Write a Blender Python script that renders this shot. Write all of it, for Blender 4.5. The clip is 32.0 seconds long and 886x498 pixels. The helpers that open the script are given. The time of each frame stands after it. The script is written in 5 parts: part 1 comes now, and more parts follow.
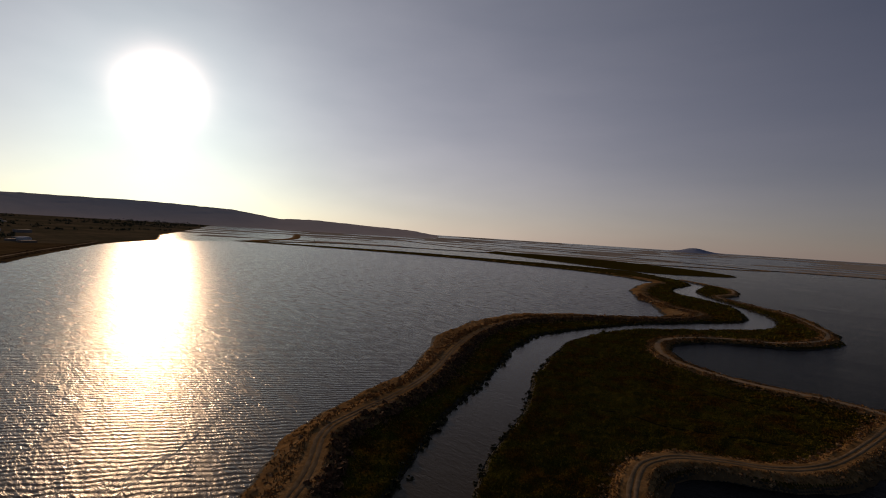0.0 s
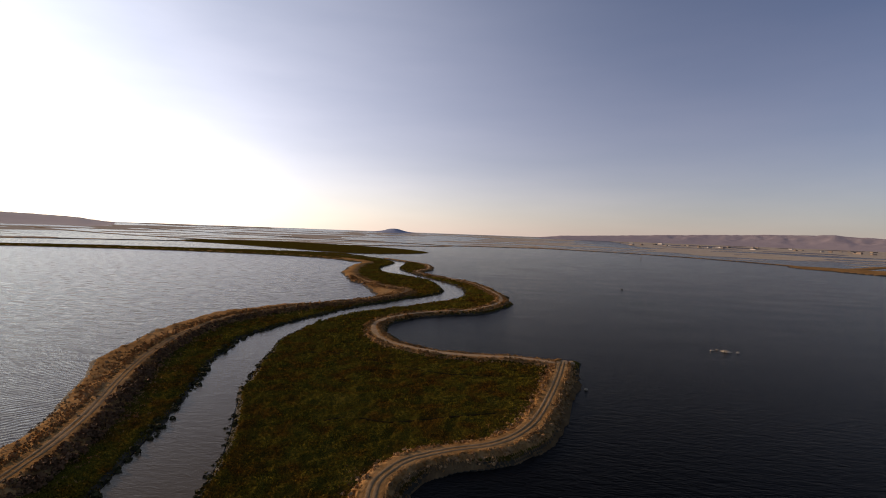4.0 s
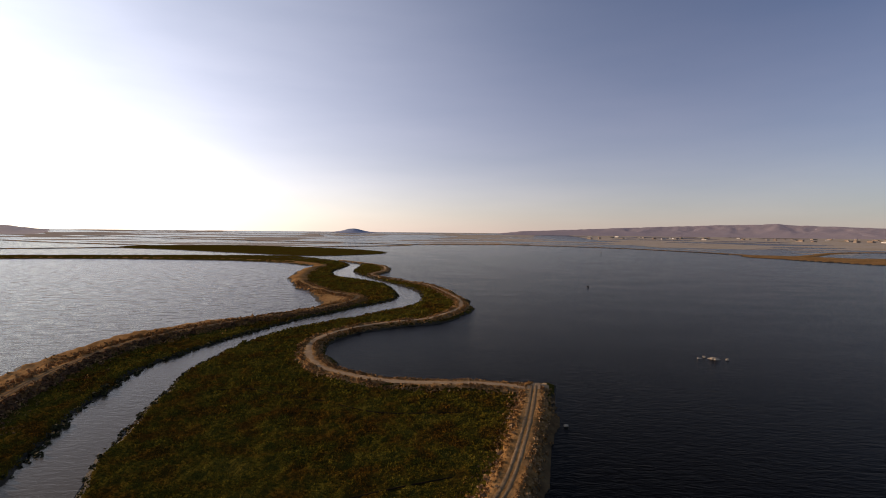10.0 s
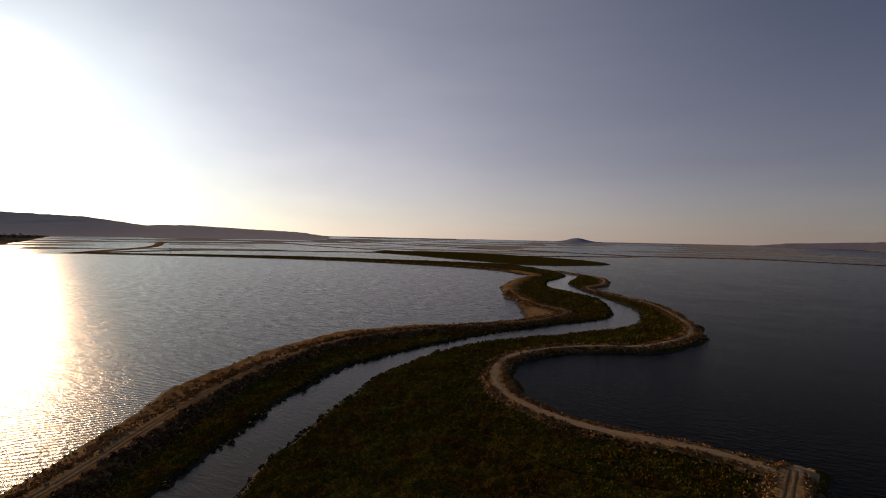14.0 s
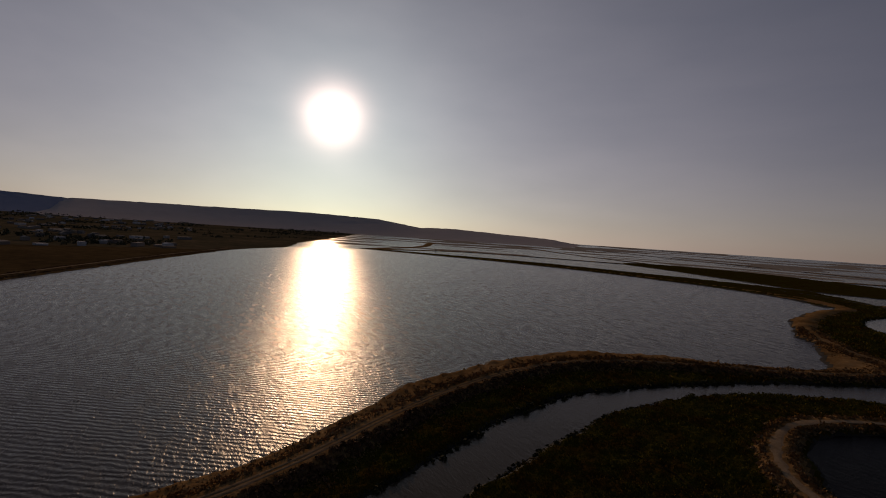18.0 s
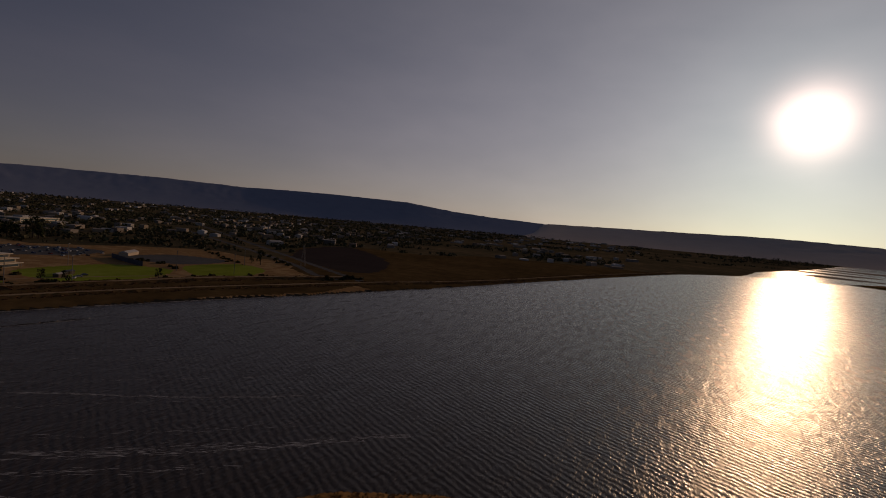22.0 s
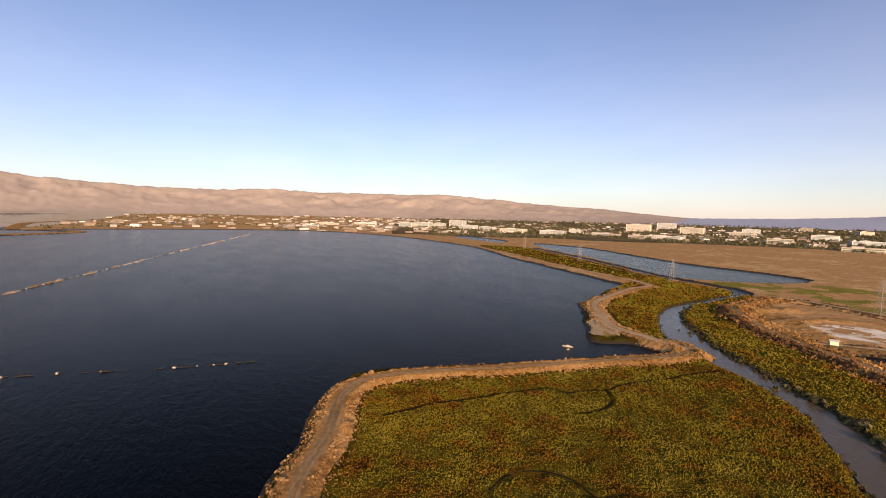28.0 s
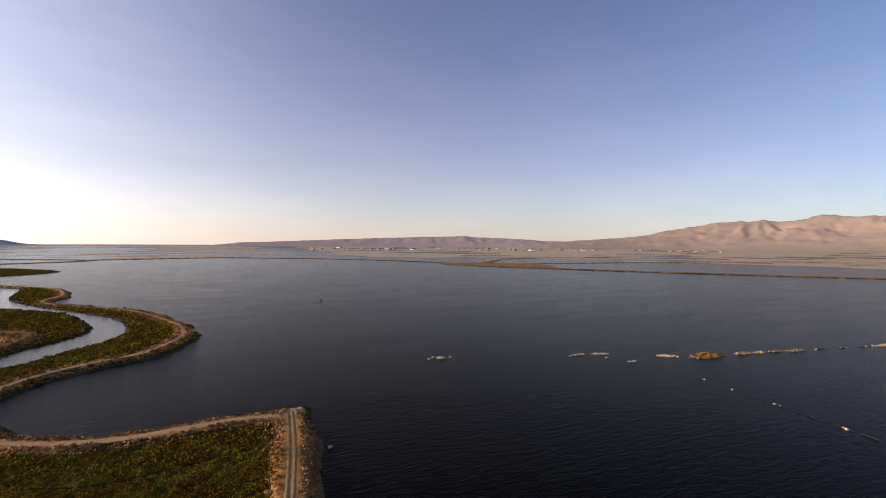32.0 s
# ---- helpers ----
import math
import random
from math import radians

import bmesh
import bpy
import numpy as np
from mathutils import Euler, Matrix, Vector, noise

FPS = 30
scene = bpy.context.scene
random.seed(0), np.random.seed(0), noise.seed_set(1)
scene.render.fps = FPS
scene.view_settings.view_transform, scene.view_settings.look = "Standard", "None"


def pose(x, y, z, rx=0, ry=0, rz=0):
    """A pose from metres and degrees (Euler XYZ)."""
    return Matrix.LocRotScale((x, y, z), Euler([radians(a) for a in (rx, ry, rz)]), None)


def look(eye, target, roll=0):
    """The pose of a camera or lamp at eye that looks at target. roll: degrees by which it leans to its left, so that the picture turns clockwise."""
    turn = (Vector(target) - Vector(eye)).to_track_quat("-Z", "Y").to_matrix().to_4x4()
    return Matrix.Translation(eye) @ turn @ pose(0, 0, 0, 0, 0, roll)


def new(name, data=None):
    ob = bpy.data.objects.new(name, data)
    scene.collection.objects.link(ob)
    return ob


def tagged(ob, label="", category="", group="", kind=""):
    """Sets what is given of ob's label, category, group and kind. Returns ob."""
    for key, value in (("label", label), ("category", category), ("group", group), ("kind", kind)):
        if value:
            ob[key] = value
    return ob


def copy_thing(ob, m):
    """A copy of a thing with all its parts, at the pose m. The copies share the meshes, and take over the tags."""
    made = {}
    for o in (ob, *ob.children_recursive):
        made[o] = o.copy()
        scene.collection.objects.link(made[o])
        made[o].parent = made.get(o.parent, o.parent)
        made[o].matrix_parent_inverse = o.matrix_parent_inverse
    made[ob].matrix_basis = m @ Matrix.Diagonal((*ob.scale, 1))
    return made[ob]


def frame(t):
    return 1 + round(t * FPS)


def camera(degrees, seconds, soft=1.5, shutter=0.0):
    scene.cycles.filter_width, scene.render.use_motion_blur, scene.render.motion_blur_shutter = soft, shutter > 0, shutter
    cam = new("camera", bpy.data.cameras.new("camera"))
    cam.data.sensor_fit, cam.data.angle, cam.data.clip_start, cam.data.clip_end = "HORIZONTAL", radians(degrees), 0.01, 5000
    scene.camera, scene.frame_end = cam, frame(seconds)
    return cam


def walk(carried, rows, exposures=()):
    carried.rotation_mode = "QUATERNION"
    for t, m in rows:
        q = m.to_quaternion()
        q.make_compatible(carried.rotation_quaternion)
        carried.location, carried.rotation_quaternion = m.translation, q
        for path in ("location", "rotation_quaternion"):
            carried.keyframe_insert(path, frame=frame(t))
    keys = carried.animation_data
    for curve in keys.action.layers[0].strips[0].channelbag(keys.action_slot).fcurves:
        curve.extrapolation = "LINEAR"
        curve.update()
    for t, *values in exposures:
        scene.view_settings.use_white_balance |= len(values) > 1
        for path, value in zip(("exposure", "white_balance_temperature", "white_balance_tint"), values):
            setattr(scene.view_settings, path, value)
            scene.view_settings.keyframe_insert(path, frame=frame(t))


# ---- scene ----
cam = camera(85.71, 32.0, soft=1.0)
# seconds, eye, target, roll
PATH = [
    (0, (13.85, -67.57, 64.23), (-52.13, 7.52, 61.25), 3.67),
    (0.5, (12.12, -63.99, 64.37), (-46.95, 16.64, 61.31), 3.46),
    (1, (10.34, -60.35, 64.44), (-39.15, 26.49, 61.49), 2.99),
    (1.5, (8.51, -56.66, 64.46), (-31.82, 34.80, 61.28), 3.12),
    (2, (6.66, -52.97, 64.40), (-26.78, 41.22, 61.09), 3.04),
    (2.5, (4.86, -49.33, 64.27), (-22.67, 46.75, 60.93), 2.91),
    (3, (3.16, -45.69, 64.16), (-18.53, 51.87, 60.86), 2.66),
    (3.5, (1.61, -42.03, 64.13), (-15.29, 56.48, 60.84), 2.35),
    (5.5, (-3.43, -27.16, 64.47), (-7.67, 72.68, 60.82), 1.58),
    (6, (-4.10, -23.43, 64.59), (-5.39, 76.49, 60.84), 1.42),
    (6.5, (-4.21, -19.69, 64.62), (-4.09, 80.24, 60.83), 1.22),
    (7, (-3.87, -15.89, 64.64), (-3.87, 84.04, 60.85), 0.96),
    (7.5, (-3.21, -12.01, 64.70), (-3.34, 87.91, 60.84), 0.82),
    (8, (-2.28, -8.04, 64.79), (-2.51, 91.89, 60.95), 0.59),
    (8.5, (-1.18, -4.02, 64.90), (-1.39, 95.90, 61.07), 0.52),
    (9, (0.00, 0.00, 65.00), (-0.32, 99.93, 61.16), 0.53),
    (9.5, (1.17, 4.02, 64.93), (0.16, 103.94, 61.13), 0.54),
    (10, (2.34, 8.04, 64.81), (-2.86, 107.84, 61.20), 0.58),
    (10.5, (3.52, 12.14, 64.72), (-4.74, 111.74, 61.25), 0.68),
    (11, (4.67, 16.30, 64.66), (-4.90, 115.78, 61.18), 0.73),
    (11.5, (5.80, 20.52, 64.62), (-7.84, 119.52, 61.22), 0.93),
    (12, (6.92, 24.73, 64.55), (-16.66, 121.86, 61.45), 0.95),
    (12.5, (7.94, 28.81, 64.43), (-26.50, 122.66, 61.72), 0.80),
    (13, (8.63, 32.74, 64.42), (-31.31, 124.39, 61.93), 0.83),
    (13.5, (8.93, 36.46, 64.61), (-34.65, 126.44, 62.19), 0.99),
    (14, (8.89, 39.89, 64.96), (-40.30, 126.92, 62.58), 1.24),
    (14.5, (8.58, 42.98, 65.40), (-47.55, 125.71, 63.00), 1.65),
    (15, (7.93, 45.77, 65.81), (-54.07, 124.20, 63.34), 2.27),
    (15.5, (6.93, 48.27, 66.13), (-59.65, 122.85, 63.79), 2.14),
    (17.5, (1.12, 56.86, 66.97), (-81.06, 113.75, 63.78), 3.67),
    (18, (-0.73, 58.62, 67.05), (-86.13, 110.55, 63.97), 3.79),
    (18.5, (-2.89, 60.04, 67.03), (-92.30, 104.70, 63.66), 4.16),
    (19, (-5.22, 61.14, 66.90), (-96.30, 102.30, 63.72), 4.39),
    (19.5, (-7.65, 61.99, 66.64), (-98.74, 103.18, 64.16), 4.24),
    (20, (-9.98, 62.65, 66.21), (-102.61, 100.23, 63.18), 5.06),
    (20.5, (-12.10, 63.17, 65.61), (-108.35, 90.04, 61.91), 5.56),
    (21, (-14.06, 63.51, 64.94), (-113.50, 73.34, 61.04), 5.66),
    (21.5, (-15.96, 63.60, 64.34), (-115.41, 54.12, 59.80), 4.86),
    (22, (-17.86, 63.41, 63.89), (-112.33, 31.00, 58.87), 5.01),
    (22.5, (-19.74, 62.79, 63.64), (-105.77, 12.15, 57.70), 4.33),
    (23, (-21.58, 61.58, 63.60), (-98.51, -1.98, 57.16), 4.11),
    (23.5, (-23.37, 59.74, 63.79), (-89.24, -15.21, 57.23), 4.26),
    (24, (-25.15, 57.36, 64.17), (-74.08, -29.57, 57.14), 4.15),
    (24.5, (-26.70, 54.56, 64.64), (-54.04, -41.33, 57.02), 4.04),
    (25, (-27.83, 51.48, 65.01), (-33.01, -48.07, 57.04), 3.77),
    (25.5, (-28.47, 48.38, 65.21), (-14.49, -50.30, 57.04), 3.58),
    (27.5, (-29.03, 35.79, 65.64), (45.40, -30.55, 58.04), 1.69),
    (28, (-28.64, 32.56, 65.86), (58.03, -16.84, 58.86), 1.34),
    (28.5, (-27.73, 29.29, 66.28), (67.26, -1.32, 59.87), 0.99),
    (29, (-26.31, 26.06, 66.87), (72.93, 15.21, 61.11), 0.90),
    (29.5, (-24.45, 22.91, 67.58), (75.04, 31.69, 62.46), 0.80),
    (30, (-22.14, 19.90, 68.28), (73.72, 48.02, 63.78), 0.69),
    (30.5, (-19.44, 17.19, 68.74), (69.01, 63.68, 64.89), 1.11),
    (31, (-16.55, 14.65, 68.86), (61.40, 77.21, 65.66), 1.11),
    (31.5, (-13.52, 12.28, 68.78), (51.33, 88.36, 66.14), 1.33),
    (32, (-10.43, 10.02, 68.59), (38.93, 96.99, 67.66), 0.31),
]
# seconds, stops, kelvin, tint: the film's camera brightens as it turns from the sun
EXPOSURES = [
    (0, -2.15, 8000, 24), (1.5, -1.35, 7950, 23), (3, -0.7, 7950, 22), (6, -0.38, 7850, 21), (9, -0.4, 7850, 21), (11, -0.45, 7850, 21), (13, -1.02, 7900, 22), (15, -2.15, 8050, 25), (18, -2.7, 8200, 28),
    (21, -3.28, 8400, 31), (22, -2.78, 8400, 29), (23, -1.78, 8400, 26), (24, -0.55, 8350, 23), (24.5, 0.1, 8300, 22), (25.5, 0.72, 8350, 21), (28, 0.42, 8550, 24), (30, 0.12, 8350, 24), (32, 0.12, 7950, 23)]
walk(cam, [(t, look(eye, target, roll)) for t, eye, target, roll in PATH], EXPOSURES)

# ---- world and sun ----
SUN_LEFT, SUN_UP = 72.5, 12.6  # degrees to the left of +y, and above the horizon
world = bpy.data.worlds.new("sky")
scene.world = world
world.use_nodes = True
wt = world.node_tree
wt.nodes.clear()
sky = wt.nodes.new("ShaderNodeTexSky")
sky.sky_type, sky.sun_disc = "NISHITA", False
sky.sun_elevation, sky.sun_rotation = radians(SUN_UP), radians(-SUN_LEFT)
sky.air_density, sky.dust_density, sky.ozone_density, sky.altitude = 1.0, 1.0, 3.0, 60
SUN_A, SUN_E = radians(SUN_LEFT), radians(SUN_UP)
SUN_WAY = Vector((-math.sin(SUN_A) * math.cos(SUN_E), math.cos(SUN_A) * math.cos(SUN_E), math.sin(SUN_E)))


def wnode(kind, *values, **props):
    nd = wt.nodes.new(kind)
    for k, v in enumerate(values):
        if isinstance(v, bpy.types.NodeSocket):
            wt.links.new(v, nd.inputs[k])
        elif v is not None:
            nd.inputs[k].default_value = v
    return nd


def wmath(op, *values):
    nd = wnode("ShaderNodeMath", *values)
    nd.operation = op
    return nd.outputs[0]


# thin high haze: a pale band over the horizon, brighter towards the sun, with faint cirrus streaks
coords = wt.nodes.new("ShaderNodeTexCoord").outputs["Generated"]
xyz = wnode("ShaderNodeSeparateXYZ", coords)
upness = wmath("MAXIMUM", xyz.outputs[2], 0.0)
low = wmath("POWER", 2.718, wmath("MULTIPLY", upness, -4.6))
dot = wnode("ShaderNodeVectorMath", coords, SUN_WAY)
dot.operation = "DOT_PRODUCT"
toward = wmath("MAXIMUM", dot.outputs["Value"], 0.0)
half_turn = wmath("MULTIPLY_ADD", dot.outputs["Value"], 0.5, 0.5)
thin = wmath("MULTIPLY_ADD", wmath("POWER", 2.718, wmath("MULTIPLY", upness, -2.6)), 0.62, 0.38)
wide_veil = wmath("MULTIPLY", wmath("MULTIPLY", wmath("POWER", half_turn, 5.2), thin), 23.0)
near_veil = wmath("ADD", wmath("MULTIPLY", wmath("POWER", toward, 30.0), 3.0), wmath("MULTIPLY", wmath("POWER", toward, 330.0), 8.0))
veil = wmath("ADD", near_veil, wmath("MULTIPLY", wmath("POWER", toward, 900.0), 120.0))
stretch = wnode("ShaderNodeMapping", coords, None, (0.0, 0.2, 0.6), (1.2, 3.5, 9.0))
cirrus = wnode("ShaderNodeTexNoise", stretch.outputs[0])
cirrus.inputs["Scale"].default_value, cirrus.inputs["Detail"].default_value = 1.6, 5
streak = wmath("MULTIPLY_ADD", cirrus.outputs["Fac"], 0.36, 0.82)
def tinted_sky(colour, value):
    nd = wnode("ShaderNodeVectorMath", colour)
    nd.operation = "SCALE"
    wt.links.new(value, nd.inputs["Scale"])
    return nd.outputs[0]


def plus(a, b):
    nd = wnode("ShaderNodeVectorMath", a, b)
    nd.operation = "ADD"
    return nd.outputs[0]


clear = wnode("ShaderNodeVectorMath", sky.outputs[0], (0.55, 1.19, 1.74))
clear.operation = "MULTIPLY"
band = tinted_sky((1.12, 0.90, 0.88), wmath("MULTIPLY", wmath("MULTIPLY", low, 5.5), streak))
glow = plus(tinted_sky((1.06, 0.945, 0.90), wmath("MULTIPLY", veil, streak)), tinted_sky((0.86, 0.95, 1.02), wmath("MULTIPLY", wide_veil, streak)))
lowest = wmath("POWER", 2.718, wmath("MULTIPLY", upness, -8.0))
ember = tinted_sky((1.45, 0.78, 0.40), wmath("MULTIPLY", wmath("MULTIPLY", lowest, wmath("POWER", half_turn, 4.0)), 6.0))
whole = plus(plus(plus(clear.outputs[0], band), glow), ember)
back = wt.nodes.new("ShaderNodeBackground")
back.inputs["Strength"].default_value = 0.08
world_out = wt.nodes.new("ShaderNodeOutputWorld")
wt.links.new(whole, back.inputs[0])
wt.links.new(back.outputs[0], world_out.inputs[0])

sun_data = bpy.data.lights.new("sun", "SUN")
sun_data.energy, sun_data.angle, sun_data.color = 5.0, radians(0.55), (1.0, 0.75, 0.49)
sun_lamp = new("sun", sun_data)
sun_lamp.matrix_world = look(SUN_WAY * 400, (0, 0, 0))

# ---- materials ----
def mat(name, colours, scale=0.3, rough=0.9, bump=0.3, bump_scale=None, detail=8, spec=0.0, big=0.02):
    """A rough ground-like surface: a ramp over two scales of noise in metres, with relief."""
    m = bpy.data.materials.new(name)
    m.use_nodes = True
    t = m.node_tree
    n, l = t.nodes, t.links
    bsdf = n["Principled BSDF"]
    geo = n.new("ShaderNodeNewGeometry")
    fine, wide = n.new("ShaderNodeTexNoise"), n.new("ShaderNodeTexNoise")
    fine.inputs["Scale"].default_value, fine.inputs["Detail"].default_value = scale, detail
    fine.inputs["Roughness"].default_value = 0.65
    wide.inputs["Scale"].default_value, wide.inputs["Detail"].default_value = big, 4
    for tex in (fine, wide):
        l.new(geo.outputs["Position"], tex.inputs["Vector"])
    mix = n.new("ShaderNodeMath")
    mix.operation = "MULTIPLY_ADD"
    l.new(fine.outputs["Fac"], mix.inputs[0])
    mix.inputs[1].default_value = 0.55
    half = n.new("ShaderNodeMath")
    half.operation = "MULTIPLY"
    half.inputs[1].default_value = 0.45
    l.new(wide.outputs["Fac"], half.inputs[0])
    l.new(half.outputs[0], mix.inputs[2])
    ramp = n.new("ShaderNodeValToRGB")
    l.new(mix.outputs[0], ramp.inputs[0])
    el = ramp.color_ramp.elements
    while len(el) < len(colours):
        el.new(0.5)
    for i, c in enumerate(colours):
        el[i].position = 0.34 + 0.32 * i / max(1, len(colours) - 1)
        el[i].color = (*c, 1)
    l.new(ramp.outputs[0], bsdf.inputs["Base Color"])
    bsdf.inputs["Roughness"].default_value = rough
    bsdf.inputs["Specular IOR Level"].default_value = spec
    if bump:
        rel = n.new("ShaderNodeTexNoise")
        rel.inputs["Scale"].default_value, rel.inputs["Detail"].default_value = bump_scale or scale * 3, 6
        l.new(geo.outputs["Position"], rel.inputs["Vector"])
        bp = n.new("ShaderNodeBump")
        bp.inputs["Strength"].default_value, bp.inputs["Distance"].default_value = bump, 1.0
        l.new(rel.outputs["Fac"], bp.inputs["Height"])
        l.new(bp.outputs[0], bsdf.inputs["Normal"])
    return m


M_MARSH = mat("marsh_plants", [(0.10, 0.044, 0.009), (0.155, 0.08, 0.013), (0.125, 0.095, 0.013), (0.145, 0.115, 0.017), (0.19, 0.14, 0.024)], 0.11, bump=0.4, big=0.028, detail=2)
# ground beneath the marsh grass: the grass's hues, much darker
M_MARSH_FLOOR = mat("dark_marsh_floor", [(0.034, 0.018, 0.004), (0.056, 0.033, 0.006), (0.052, 0.043, 0.007), (0.068, 0.055, 0.01)], 0.11, bump=0.5, big=0.028, detail=3, bump_scale=1.2)
M_LEVEE = mat("dry_grass_bank", [(0.12, 0.058, 0.021), (0.225, 0.118, 0.043), (0.31, 0.172, 0.07), (0.40, 0.245, 0.112)], 0.35, bump=0.3, big=0.03)
M_TRACK = mat("dirt_track", [(0.25, 0.165, 0.092), (0.34, 0.235, 0.14), (0.43, 0.315, 0.2)], 0.5, bump=0.2)
M_RUT = mat("trodden_earth", [(0.13, 0.085, 0.045), (0.2, 0.135, 0.075), (0.29, 0.2, 0.12)], 0.5, bump=0.2)
M_MUD = mat("wet_mud", [(0.02, 0.016, 0.01), (0.04, 0.032, 0.02)], 0.5, rough=0.85, bump=0.3, spec=0.15)
M_CREEK = mat("creek_mud", [(0.012, 0.009, 0.005), (0.024, 0.017, 0.009)], 0.5, bump=0.2)
M_FIELD = mat("dry_field", [(0.20, 0.118, 0.055), (0.37, 0.222, 0.105), (0.29, 0.165, 0.075), (0.45, 0.285, 0.145), (0.22, 0.165, 0.06)], 0.06, bump=0.2, big=0.009, bump_scale=0.6)
M_TURF = mat("mown_turf", [(0.18, 0.22, 0.03), (0.23, 0.28, 0.04), (0.28, 0.32, 0.06)], 0.1, bump=0.2)
M_ROUGH = mat("rough_grass", [(0.10, 0.095, 0.022), (0.16, 0.14, 0.034), (0.25, 0.18, 0.062)], 0.08, bump=0.1, big=0.012)
M_SCRUB = mat("brown_scrub", [(0.06, 0.038, 0.018), (0.11, 0.068, 0.03), (0.17, 0.105, 0.046)], 0.06, bump=0.08, big=0.007)
M_BANK = mat("brown_weedy_bank", [(0.06, 0.035, 0.018), (0.115, 0.07, 0.034), (0.17, 0.11, 0.052)], 0.2, bump=0.3, big=0.02)
M_PLOUGH = mat("ploughed_soil", [(0.045, 0.035, 0.034), (0.065, 0.05, 0.045)], 0.2, bump=0.3)
M_CLAY = mat("infield_clay", [(0.32, 0.2, 0.11), (0.45, 0.31, 0.19)], 0.1, bump=0.1)
M_SALT = mat("salt_crust", [(0.3, 0.22, 0.14), (0.55, 0.48, 0.4), (0.78, 0.74, 0.68)], 0.12, bump=0.2)
M_TOWN = mat("town_ground", [(0.06, 0.055, 0.03), (0.11, 0.085, 0.048), (0.2, 0.135, 0.075)], 0.03, bump=0.08, big=0.004)
M_ASPHALT = mat("asphalt", [(0.09, 0.09, 0.09), (0.15, 0.145, 0.14)], 0.3, bump=0.1)
M_BED = mat("pond_bed", [(0.04, 0.035, 0.025), (0.06, 0.05, 0.035)], 0.1, bump=0)
M_FLATS = mat("salt_flats", [(0.3, 0.24, 0.18), (0.42, 0.36, 0.29), (0.34, 0.26, 0.16)], 0.02, bump=0.1, big=0.003)
# dry tan hills, their colour greyed to stand in for haze
M_HILL_E = mat("haze_greyed_dry_hills", [(0.25, 0.205, 0.185), (0.295, 0.245, 0.215), (0.335, 0.28, 0.245)], 0.009, bump=0.18, bump_scale=0.01, big=0.002)
# mauve here is the haze over these hills, put into their colour
M_HILL_NE = mat("haze_mauve_hills", [(0.28, 0.24, 0.26), (0.31, 0.265, 0.28), (0.34, 0.285, 0.285)], 0.006, bump=0.15, bump_scale=0.01, big=0.002)
# the blue is distance haze painted into the hills' base colour
M_HILL_S = mat("haze_blue_wooded_hills", [(0.25, 0.285, 0.37), (0.27, 0.305, 0.39), (0.29, 0.32, 0.40)], 0.006, bump=0.05, bump_scale=0.01, big=0.002)
# base colour lifted to a warm pale tone in place of sunward haze
M_HILL_W = mat("haze_paled_hills", [(0.58, 0.48, 0.42), (0.62, 0.52, 0.45), (0.66, 0.55, 0.48)], 0.006, bump=0.1, bump_scale=0.01, big=0.002)


